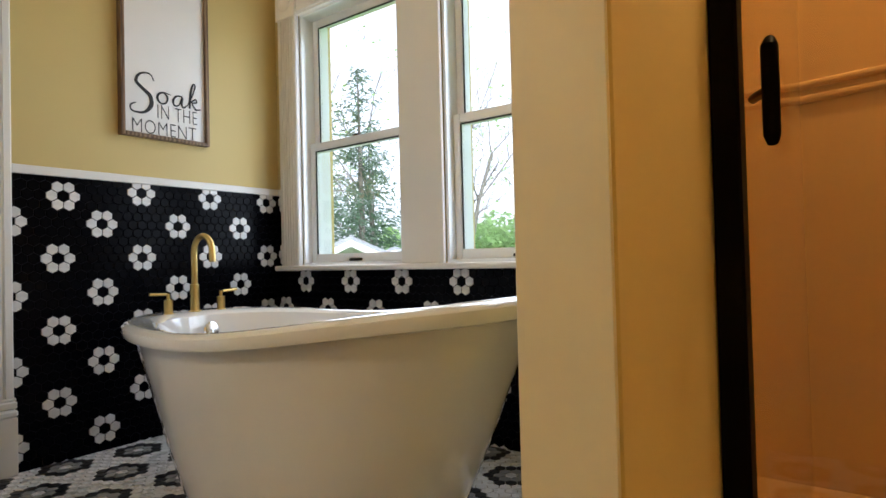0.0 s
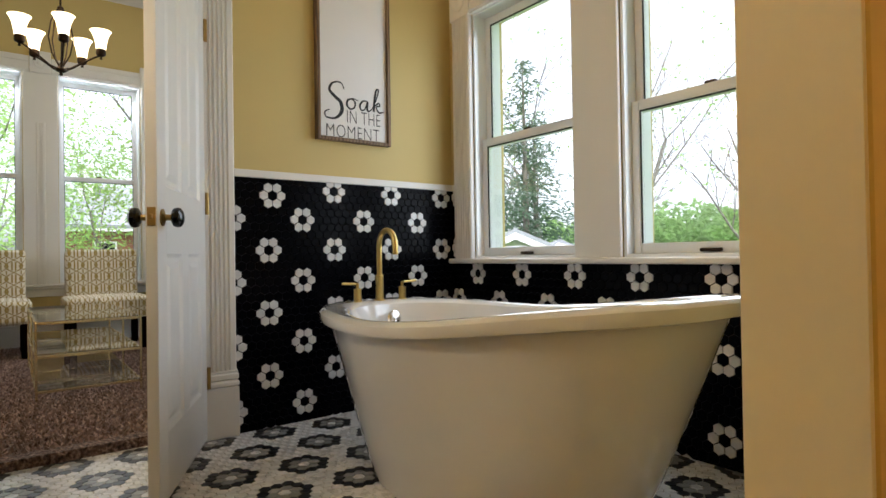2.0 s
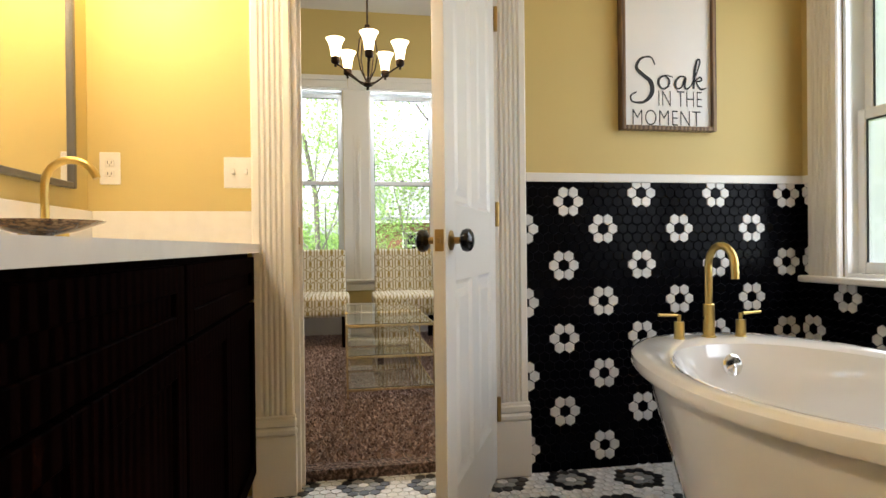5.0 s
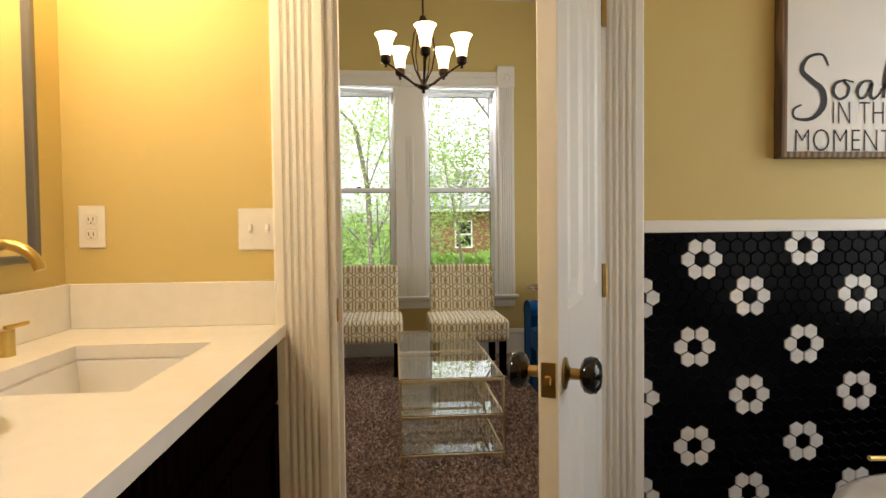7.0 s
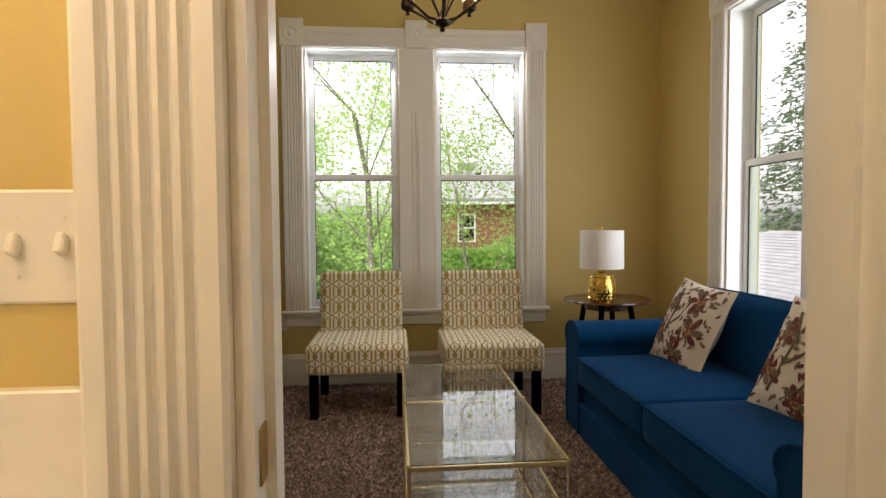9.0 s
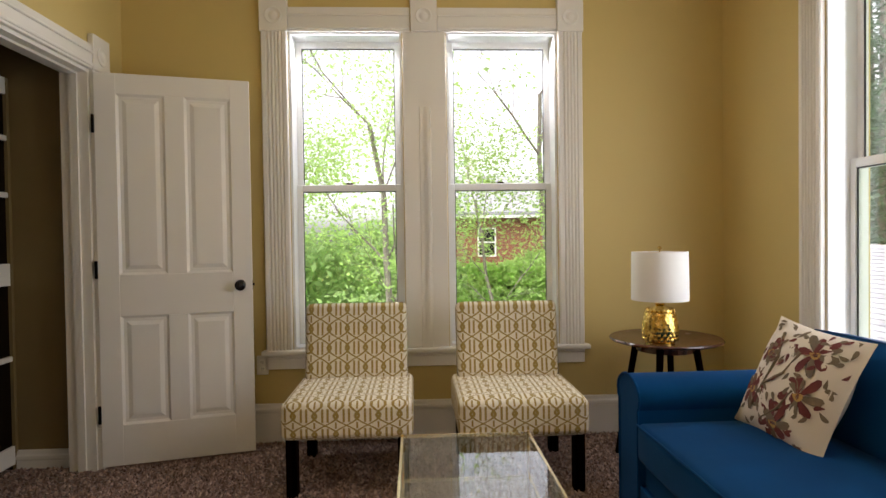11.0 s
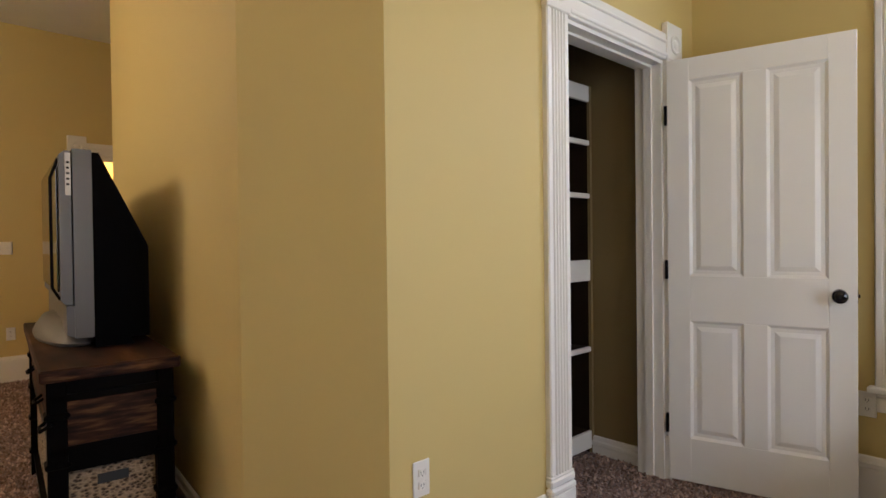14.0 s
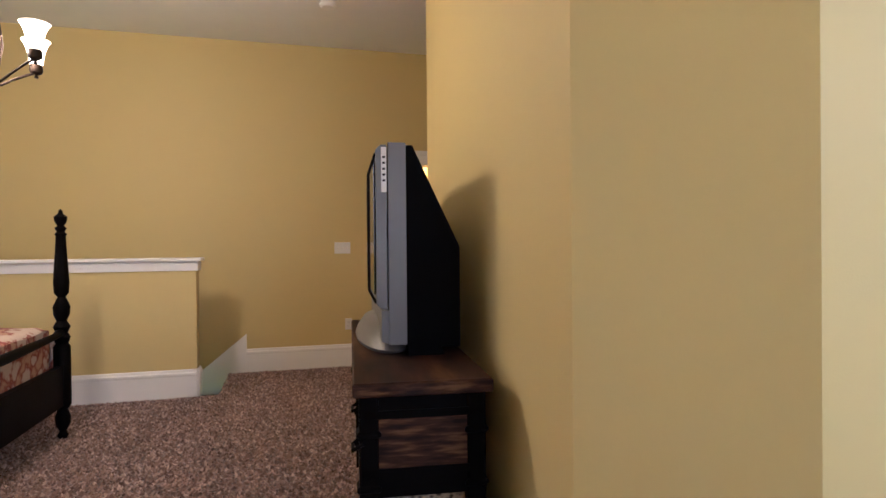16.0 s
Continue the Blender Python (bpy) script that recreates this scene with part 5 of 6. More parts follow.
def tv_stand():
    s = thing("tv_stand", pose(-3.235, -2.41, 0, 0, 0, -95.3), "rustic dark wood television stand with baskets", "tv stand")
    # local x runs away along the wall, -y towards the wall
    L, D = 1.56, 0.44
    part("top", B((0, -D, 0.775, L, 0, 0.819), bevel=0.006), rustic, s, "worn brown plank top")
    for x in (0.03, L - 0.09):
        for y in (-D + 0.02, -0.08):
            part("post", B((x, y, 0, x + 0.06, y + 0.06, 0.776), bevel=0.006), black_metal, s, "black turned post")
            for z in (0.12, 0.3, 0.47, 0.64):
                part("ring", B((x - 0.008, y - 0.008, z, x + 0.068, y + 0.068, z + 0.025), bevel=0.008), black_metal, s)
    for z in (0.70, 0.52, 0.10):
        part("shelf", B((0.03, -D + 0.03, z, L - 0.03, -0.03, z + 0.025)), black_metal, s, "black shelf")
    part("end_panel", B((0.035, -D + 0.08, 0.545, 0.05, -0.08, 0.70)), rustic, s, "scratched wooden end panel")
    part("end_panel", B((L - 0.05, -D + 0.08, 0.545, L - 0.035, -0.08, 0.70)), rustic, s, "scratched wooden end panel")
    for x in (0.034, L - 0.052):
        part("apron", B((x, -D + 0.08, 0.726, x + 0.018, -0.08, 0.776)), black_metal, s, "black apron board")
        part("end_rail", B((x - 0.001, -D + 0.08, 0.455, x + 0.019, -0.08, 0.519)), black_metal, s, "black end rail")
    part("drawer_front", B((0.1, -0.045, 0.545, L - 0.1, -0.03, 0.70), bevel=0.003), rustic, s, "wooden drawer front")
    for x in (0.03, 0.45, 1.15):
        part("pull", tube([(x - 0.04, -0.03, 0.64), (x - 0.03, -0.0, 0.62), (x + 0.03, 0.0, 0.62), (x + 0.04, -0.03, 0.64)], 0.006, 8), black_metal, s, "black ring pull")
    for i in range(3):
        bx = 0.08 + i * 0.48
        k = thing("basket", pose(-3.235, -2.41, 0.126, 0, 0, -95.3) @ pose(bx, -D + 0.05, 0), "woven wicker basket on the lower shelf", "basket", "stand baskets")
        part("body", B((0, 0, 0, 0.44, 0.34, 0.31), bevel=0.02, seg=2), wicker, k)
        part("handle_slot", B((-0.004, 0.12, 0.25, 0.0, 0.22, 0.285)), gasket, k, "dark handle slot")


tv_stand()


def television():
    t = thing("television", pose(-3.386, -2.815, 0.82, 0, 0, -95.3), "bulky silver rear-projection television, switched off", "television")
    L = 1.06
    # local x down the wall, -y towards the wall
    prof = lambda pts: extrude([(a, b * 0.94) for a, b in pts], 0, L, Matrix(((0, 0, 1, 0), (1, 0, 0, 0), (0, 1, 0, 0), (0, 0, 0, 1))))
    part("bezel", prof([(0.0, 0.19), (0.018, 0.21), (0.018, 0.83), (0.0, 0.85), (-0.022, 0.85), (-0.022, 0.19)]), silver, t, "silver front frame")
    part("side_band", prof([(-0.028, 0.045), (-0.028, 0.86), (-0.095, 0.86), (-0.095, 0.045)]), silver, t, "wide silver casing band")
    part("lower_trim", prof([(-0.0, 0.06), (-0.0, 0.185), (-0.027, 0.185), (-0.027, 0.05)]), silver, t, "silver lower front trim")
    part("screen", B((0.05, 0.0185, 0.23, L - 0.05, 0.026, 0.77), bevel=0.003), screen, t, "dark screen")
    part("hood", tube([(0.03, 0.018, 0.20), (0.03, 0.045, 0.25), (0.03, 0.045, 0.69), (0.03, 0.018, 0.77)], 0.006, 6), tv_black, t, "dark bowed screen edge")
    part("back_case", prof([(-0.096, 0.04), (-0.096, 0.85), (-0.12, 0.85), (-0.30, 0.44), (-0.30, 0.03)]), tv_black, t, "black sloping back case")
    part("foot", prof([(-0.10, 0.0), (-0.10, 0.055), (-0.22, 0.045), (-0.24, 0.0)]), tv_black, t, "black pedestal foot")
    part("foot_lip", lathe([(0, 0.002), (0.97, 0.002), (1.0, 0.016), (0.93, 0.04), (0.72, 0.085), (0.5, 0.10), (0, 0.105)], 36, Matrix.Translation((L / 2, -0.04, 0)) @ Matrix.Diagonal((L / 2 - 0.03, 0.135, 1, 1))), silver, t, "rounded silver foot", True)
    pl = part("button_panel", B((-0.003, -0.022, 0.62, 0.001, -0.002, 0.79), bevel=0.001), plastic_white, t, "pale button strip")
    for k in range(5):
        part("button", B((-0.006, -0.017, 0.66 + 0.022 * k, -0.002, -0.007, 0.668 + 0.022 * k), bevel=0.001), tv_black, pl)


television()


def bed():
    b = thing("bed", pose(0, 0, 0), "dark carved four-poster bed with a red floral quilt", "bed")
    x0, y0, y1, x1 = -1.59, -4.92, -3.35, 0.55
    prof = [(0.022, 0), (0.034, 0.02), (0.02, 0.05), (0.042, 0.09), (0.046, 0.14), (0.03, 0.19), (0.038, 0.20), (0.05, 0.22), (0.05, 0.60), (0.036, 0.62), (0.05, 0.66), (0.034, 0.69), (0.05, 0.73), (0.03, 0.77), (0.046, 0.81), (0.05, 0.86), (0.03, 0.91), (0.022, 0.925), (0.042, 0.95), (0.046, 1.02),
            (0.036, 1.18), (0.028, 1.32), (0.036, 1.335), (0.022, 1.35), (0.034, 1.375), (0.02, 1.39), (0.036, 1.42), (0.038, 1.45), (0.018, 1.465), (0.012, 1.48), (0.014, 1.487), (0, 1.50)]
    for x in (x0, x1):
        for y in (y0, y1):
            part("bedpost", lathe(prof, 20, Matrix.Translation((x, y, 0))), black_metal, b, "turned dark bedpost", True)
    for x in (x0, x1):
        part("foot_rail", join(tube([(x, y0, 0.70), (x, y0 + 0.12, 0.68), (x, (y0 + y1) / 2, 0.66), (x, y1 - 0.12, 0.68), (x, y1, 0.70)], [0.03, 0.022, 0.03, 0.022, 0.03], 10), B((x - 0.02, y0 + 0.03, 0.22, x + 0.02, y1 - 0.03, 0.48))), black_metal, b, "dark foot rail", True)
    for y in (y0, y1):
        part("side_rail", B((x0 + 0.03, y - 0.02, 0.22, x1 - 0.03, y + 0.02, 0.44), bevel=0.004), black_metal, b, "dark side rail")
    q = thing("quilt", pose(0, 0, 0), "rumpled red and cream floral quilt over the mattress", "quilt")
    bm = soft_box(x0 + 0.05, y0 + 0.0, 0.40, x1 - 0.05, y1 - 0.0, 0.74, 0.08, 4, 0.03, 12)
    for v in bm.verts:
        v.co += Vector((0.012, 0.02, 0.014)) * noise.noise(v.co * 5)
    part("cover", bm, quilt, q, "", True)
    part("corner_drape", soft_box(x0 + 0.02, y0 - 0.09, 0.30, x0 + 0.5, y0 - 0.022, 0.66, 0.03, 2), quilt, q, "", True)
    m = thing("mattress", pose(0, 0, 0), "mattress on the bed frame", "mattress")
    part("block", B((x0 + 0.06, y0 + 0.06, 0.24, x1 - 0.06, y1 - 0.06, 0.42), bevel=0.02), shade_cloth, m)


bed()
sd = thing("smoke_detector", pose(-3.36, -5.58, H), "round white ceiling smoke detector", "smoke detector")
part("body", lathe([(0, 0), (0.07, 0), (0.07, -0.02), (0.055, -0.035), (0, -0.038)], 24), plastic_white, sd, "", True)
# out of view: window added as a daylight source for the bedroom
bw = window_pair("window_4", face_frame(1.5, 0, (-1, 0)), [(-4.55, -3.65), (-3.55, -2.65)], 0.72, 2.38, 1.545, 0.12, 0.0, 0.145, 0.20, "assumed white double window, unseen, letting daylight into the bedroom")

# ---------- outdoors ----------
GZ = -3.6
structure("ground", B((-300, -300, GZ - 1, 300, 300, GZ)), grass, "green spring lawn", "lawn")


def tree(name, x, y, height, seed, label, leaf=None, leaves=2500, spread=0.42, lean=0.0, first=0.22, size=0.16, levels=3, clump=0.55, thin=0.38):
    """Tapered trunk and limbs by repeated forking, with loose clumps of small leaves at the twigs."""
    rnd = random.Random(seed)
    t = thing(name, pose(x, y, GZ), label, "tree")
    verts, faces, tips = [], [], []

    def limb(p, d, length, r, level):
        n, sides = 4, (7 if level < 2 else 4)
        ring0 = None
        q, dd = Vector(p), Vector(d)
        for i in range(n + 1):
            k = i / n
            rr = r * (1 - 0.45 * k)
            s = dd.orthogonal().normalized()
            u = dd.cross(s)
            ring = []
            for j in range(sides):
                a = 2 * math.pi * j / sides
                ring.append(len(verts))
                verts.append(q + rr * (math.cos(a) * s + math.sin(a) * u))
            if ring0:
                for j in range(sides):
                    faces.append((ring0[j], ring0[(j + 1) % sides], ring[(j + 1) % sides], ring[j]))
            ring0 = ring
            if level >= 2 and i:
                tips.append((q.copy(), level))
            if level < levels and i >= (1 if level else 1 + int(first * n * 2)):
                for _ in range(2):
                    a = rnd.random() * 2 * math.pi
                    out = (dd * rnd.uniform(0.45, 0.9) + (math.cos(a) * s + math.sin(a) * u) * rnd.uniform(0.5, 0.95) + Vector((0, 0, 0.12))).normalized()
                    limb(q, out, length * rnd.uniform(0.38, 0.6), rr * thin * rnd.uniform(0.82, 1.2), level + 1)
            dd = (dd + Vector((rnd.gauss(0, 0.10), rnd.gauss(0, 0.10), 0.05))).normalized()
            q = q + dd * length / n
    limb((0, 0, 0), Vector((lean, 0, 1)).normalized(), height * 0.72, height * 0.011, 0)
    me = bpy.data.meshes.new("trunk")
    me.from_pydata(verts, [], faces)
    me.materials.append(bark)
    me.shade_smooth()
    o = new("trunk", me)
    o.parent = t
    if leaf and tips:
        lv, lf = [], []
        for _ in range(leaves):
            c, lev = rnd.choice(tips)
            c = c + Vector((rnd.gauss(0, clump), rnd.gauss(0, clump), rnd.gauss(0, clump * 0.5)))
            a = Vector((rnd.gauss(0, 1), rnd.gauss(0, 1), rnd.gauss(0, 0.6))).normalized() * size * rnd.uniform(0.6, 1.4)
            b = a.cross(Vector((rnd.gauss(0, 1), rnd.gauss(0, 1), rnd.gauss(0, 1)))).normalized() * size * rnd.uniform(0.35, 0.7)
            i = len(lv)
            lv += [c - a, c + b, c + a, c - b]
            lf.append((i, i + 1, i + 2, i + 3))
        lm = bpy.data.meshes.new("crown")
        lm.from_pydata(lv, [], lf)
        lm.materials.append(leaf)
        co = new("crown", lm)
        co.parent = t
    return t


def conifer(x, y, height, seed, label):
    """Dark evergreen with drooping boughs in uneven whorls."""
    rnd = random.Random(seed)
    t = thing("conifer", pose(x, y, GZ), label, "tree")
    part("trunk", tube([(0, 0, 0), (0.1, 0, height * 0.5), (0, 0, height)], [height * 0.016, height * 0.010, 0.02], 8), bark, t)
    lv, lf = [], []
    z = height * 0.08
    while z < height:
        reach = (1 - z / height) ** 0.8 * height * 0.32 + 0.2
        for _ in range(5):
            a, r = rnd.random() * 6.283, reach * rnd.uniform(0.6, 1.1)
            d = Vector((math.cos(a), math.sin(a), 0))
            steps = max(4, int(r * 7))
            for k in range(steps):
                c = d * (r * (k + 0.5) / steps) + Vector((0, 0, z + 0.25 * r * math.sin(2.6 * k / steps) - 0.22 * r * (k / steps) ** 2))
                for _ in range(2):
                    q = c + Vector((rnd.gauss(0, 0.14), rnd.gauss(0, 0.14), rnd.gauss(0, 0.08)))
                    u = (d + Vector((rnd.gauss(0, 0.7), rnd.gauss(0, 0.7), rnd.gauss(-0.3, 0.3)))).normalized() * rnd.uniform(0.14, 0.34)
                    w = u.cross(Vector((rnd.gauss(0, 1), rnd.gauss(0, 1), 1))).normalized() * 0.05
                    i = len(lv)
                    lv += [q - w, q + u, q + w]
                    lf.append((i, i + 1, i + 2))
        z += height * 0.022 * rnd.uniform(0.8, 1.3)
    me = bpy.data.meshes.new("crown")
    me.from_pydata(lv, [], lf)
    me.materials.append(leaf_pine)
    o = new("crown", me)
    o.parent = t


MAPLE = "young tree with fresh light-green spring leaves on the lawn"
tree("maple_tree", -19.5, -0.6, 11.5, 11, MAPLE, leaf_spring, 9000, lean=0.02, first=0.1, size=0.062, clump=0.5)
tree("maple_tree", -27.0, 3.6, 9.0, 12, MAPLE, leaf_spring, 8000, first=0.1, size=0.085, clump=0.7)
tree("maple_tree", -25.0, -7.5, 10.0, 13, MAPLE, leaf_spring, 8000, first=0.1, size=0.09, clump=0.6)
tree("bare_tree", -33.0, 7.0, 17.0, 14, "tall bare tree with thin early buds", leaf_spring, 400, size=0.14, thin=0.5)
tree("maple_tree", -30.0, -13.0, 12.0, 15, MAPLE, leaf_spring, 3500, first=0.1, size=0.18, clump=0.7)
for i, (x, y, h) in enumerate(((-15.5, 23.8, 13.5), (-19.0, 27.0, 15.0), (-12.5, 27.0, 12.5), (-23.0, 26.0, 15.0), (-8.0, 30.0, 14.0), (-27.0, 30.0, 14.0), (-2.0, 30.0, 13.0))):
    tree("bare_tree", x, y, h, 30 + i, "bare branching tree with sparse spring buds", leaf_spring, 300, size=0.11, clump=0.9, thin=0.52)
for i, (x, y, h) in enumerate(((-18.0, 18.6, 13.0), (-23.5, 25.0, 12.5), (-19.5, 14.5, 15.0), (-16.0, 12.8, 14.0), (-23.0, 17.0, 15.0))):
    conifer(x, y, h, 60 + i, "tall dark evergreen behind the house")


def shrubs(name, x0, x1, y0, y1, hmin, hmax, count, seed, material, label):
    """A belt of undergrowth and far woods made of many loose leaf clumps."""
    rnd = random.Random(seed)
    lv, lf = [], []
    for _ in range(count):
        x, y = rnd.uniform(x0, x1), rnd.uniform(y0, y1)
        h = hmin + (hmax - hmin) * (0.5 + 0.5 * noise.noise(Vector((x * 0.22, y * 0.22, seed))))
        c = Vector((x, y, GZ + h * math.sqrt(rnd.random())))
        a = Vector((rnd.gauss(0, 1), rnd.gauss(0, 1), rnd.gauss(0, 0.7))).normalized() * rnd.uniform(0.14, 0.38)
        b = a.cross(Vector((rnd.gauss(0, 1), rnd.gauss(0, 1), rnd.gauss(0, 1)))).normalized() * rnd.uniform(0.08, 0.2)
        i = len(lv)
        lv += [c - a, c + b, c + a, c - b]
        lf.append((i, i + 1, i + 2, i + 3))
    me = bpy.data.meshes.new(name)
    me.from_pydata(lv, [], lf)
    me.materials.append(material)
    tagged(new(name, me), label, "foliage", kind="stuff")


shrubs("undergrowth", -44, -36, -26, 24, 2.0, 7.0, 26000, 1, leaf_far, "dense green spring undergrowth beyond the lawn")
shrubs("undergrowth", -31, -28.5, 1.0, 9.5, 1.6, 5.4, 7000, 2, leaf_spring, "light green bushes before the brick house")
shrubs("undergrowth", -34, 24, 36, 46, 4.0, 9.5, 42000, 3, leaf_far, "green woods behind the house")
shrubs("undergrowth", -16, 10, 24, 28, 2.0, 6.2, 12000, 4, leaf_spring, "light green bushes behind the roofs")


def gable_house(name, x, y, w, d, eave, ridge, rz, wall, label, windows=()):
    """A small house: walls, pitched roof and white-framed windows; local y is its front normal."""
    h = thing(name, pose(x, y, GZ, 0, 0, rz), label, "house")
    part("wall", extrude([(-w / 2, 0), (w / 2, 0), (w / 2, eave), (0, ridge), (-w / 2, eave)], 0, d, Matrix(((1, 0, 0, 0), (0, 0, 1, 0), (0, 1, 0, 0), (0, 0, 0, 1)))), wall, h, "house wall")
    o = 0.35
    s = (ridge - eave) / (w / 2)
    for sg in (-1, 1):
        prof = [(0, ridge + 0.02), (sg * (w / 2 + o), eave - o * s + 0.02), (sg * (w / 2 + o), eave - o * s + 0.16), (0, ridge + 0.16)]
        part("roof", extrude(prof, -o, d + o, Matrix(((1, 0, 0, 0), (0, 0, 1, 0), (0, 1, 0, 0), (0, 0, 0, 1)))), shingle, h, "grey shingled roof slope")
        bg = [(0, ridge - 0.16), (sg * (w / 2 + o), eave - o * s - 0.16), (sg * (w / 2 + o), eave - o * s + 0.03), (0, ridge + 0.03)]
        part("bargeboard", extrude(bg, -o - 0.05, -o - 0.005, Matrix(((1, 0, 0, 0), (0, 0, 1, 0), (0, 1, 0, 0), (0, 0, 0, 1)))), trim, h, "white bargeboard")
    for u, z, ww, hh in windows:
        k = part("window", B((u - ww / 2, -0.05, z, u + ww / 2, -0.002, z + hh)), trim, h, "white window frame")
        part("pane", B((u - ww / 2 + 0.08, -0.06, z + 0.08, u + ww / 2 - 0.08, -0.045, z + hh / 2 - 0.03)), screen, k, "dark pane")
        part("pane", B((u - ww / 2 + 0.08, -0.06, z + hh / 2 + 0.03, u + ww / 2 - 0.08, -0.045, z + hh - 0.08)), screen, k, "dark pane")


gable_house("garage", -11.9, 12.0, 4.0, 5.0, 4.05, 4.95, 45, far_wall, "small pale outbuilding with a grey gable roof")
gable_house("garage", -13.2, 15.4, 4.6, 5.0, 3.7, 4.70, 42, far_wall, "low pale outbuilding with a grey roof")


def brick_house():
    h = thing("brick_house", pose(-36.0, 2.2, GZ, 0, 0, 0), "red brick house with a grey roof beyond the trees", "house")
    # front faces +x
    part("wall", B((-8, 0, 0, 0, 14, 6.2)), mortar, h, "brick wall bed")
    z, row = 0.0, 0
    co, fa = [], []
    while z < 6.1:
        y = -0.12 * (row % 2)
        while y < 14:
            a, b = max(0, y), min(14, y + 0.23)
            i = len(co)
            co += [(0.02, a, z), (0.02, b, z), (0.02, b, z + 0.067), (0.02, a, z + 0.067), (0.0, a, z), (0.0, b, z), (0.0, b, z + 0.067), (0.0, a, z + 0.067)]
            fa += [(i, i + 1, i + 2, i + 3), (i + 4, i + 5, i + 1, i), (i + 3, i + 2, i + 6, i + 7)]
            y += 0.24
        z += 0.077
        row += 1
    me = bpy.data.meshes.new("brick_courses")
    me.from_pydata(co, [], fa)
    me.materials.append(brick_red)
    o = new("brick_courses", me)
    o.parent = h
    o["kind"] = "stuff"
    part("roof", extrude([(0.5, 6.1), (-4, 8.6), (-8.5, 6.1), (-8.5, 6.3), (-4, 8.85), (0.5, 6.3)], -0.4, 14.4, Matrix(((1, 0, 0, 0), (0, 0, 1, 0), (0, 1, 0, 0), (0, 0, 0, 1)))), shingle, h, "grey shingled roof")
    part("fascia", B((0.05, -0.4, 5.95, 0.5, 14.4, 6.12)), trim, h, "white eaves board")
    for y in (2.2, 7.5, 11.5):
        for z in (0.8, 3.7):
            k = part("window", B((0.0, y - 0.55, z, 0.05, y + 0.55, z + 1.7)), trim, h, "white window frame")
            part("pane", B((0.05, y - 0.45, z + 0.1, 0.06, y + 0.45, z + 0.8)), screen, k)
            part("pane", B((0.05, y - 0.45, z + 0.9, 0.06, y + 0.45, z + 1.6)), screen, k)
    part("porch_roof", extrude([(0.03, 3.3), (2.4, 2.6), (2.4, 2.75), (0.03, 3.5)], 4.0, 10.0, Matrix(((1, 0, 0, 0), (0, 0, 1, 0), (0, 1, 0, 0), (0, 0, 0, 1)))), shingle, h, "grey porch roof")
    part("chimney", B((-3.4, 1.2, 7.5, -2.6, 2.0, 9.9)), trim, h, "pale chimney")


brick_house()


def side_roof():
    """The shingled roof of the lower wing, close outside the sitting room's side window."""
    r = thing("wing_roof", pose(-12.5, 5.0, -1.4), "grey shingled roof of the neighbouring wing", "roof")
    a = math.atan2(2.4, 5.0)
    part("roof_deck", B((-5, 0, -0.08, 3, 5.5, -0.02)), mortar, r).matrix_basis = pose(0, 0, 0, math.degrees(a))
    mesh = None
    k = 0
    for row in range(36):
        x = -5 + (0.12 if row % 2 else 0)
        while x < 2.9:
            if mesh is None:
                bm = B((0, 0, 0, 0.245, 0.19, 0.008))
                for v in bm.verts:
                    if v.co.y > 0.1:
                        v.co.z -= 0.012
                s = part("shingle", bm, shingle, r)
                mesh = s.data
            elif 9 <= row < 28 and k < 300 and -1 <= x < 2.9:
                s = bpy.data.objects.new("shingle", mesh)
                scene.collection.objects.link(s)
                s.parent = r
                k += 1
            else:
                x += 0.25
                continue
            s.matrix_basis = pose(0, 0, 0, math.degrees(a)) @ Matrix.Translation((x, 0.15 * row, 0.0))
            x += 0.25
    co, fa = [], []
    for row in range(36):
        x = -5 + (0.12 if row % 2 else 0)
        while x < 2.9:
            if not (9 <= row < 28 and -1 <= x < 2.9):
                i = len(co)
                y = 0.15 * row
                co += [(x, y, 0), (x + 0.245, y, 0), (x + 0.245, y, 0.008), (x, y, 0.008), (x + 0.245, y + 0.19, -0.004), (x, y + 0.19, -0.004)]
                fa += [(i, i + 1, i + 2, i + 3), (i + 3, i + 2, i + 4, i + 5)]
            x += 0.25
    me = bpy.data.meshes.new("shingle_field")
    me.from_pydata(co, [], fa)
    me.materials.append(shingle)
    o = new("shingle_field", me)
    o.parent, o.matrix_basis = r, pose(0, 0, 0, math.degrees(a))
    o["kind"] = "stuff"
    part("eaves_wall", B((-5, 0.3, -3, 3, 0.5, 0.1)), far_wall, r, "pale wall under the eaves")


side_roof()

# ---------- tiles ----------


def clip_poly(poly, x0, x1, y0, y1):
    for axis, lim, sg in ((0, x0, 1), (0, x1, -1), (1, y0, 1), (1, y1, -1)):
        out = []
        for i, p in enumerate(poly):
            q = poly[i - 1]
            a, b = (p[axis] - lim) * sg, (q[axis] - lim) * sg
            if (a >= 0) != (b >= 0):
                t = b / (b - a)
                out.append((q[0] + (p[0] - q[0]) * t, q[1] + (p[1] - q[1]) * t))
            if a >= 0:
                out.append(p)
        poly = out
        if len(poly) < 3:
            return []
    return poly


def hex_points(r, turn):
    return [(r * math.cos(radians(60 * k + turn)), r * math.sin(radians(60 * k + turn))) for k in range(6)]


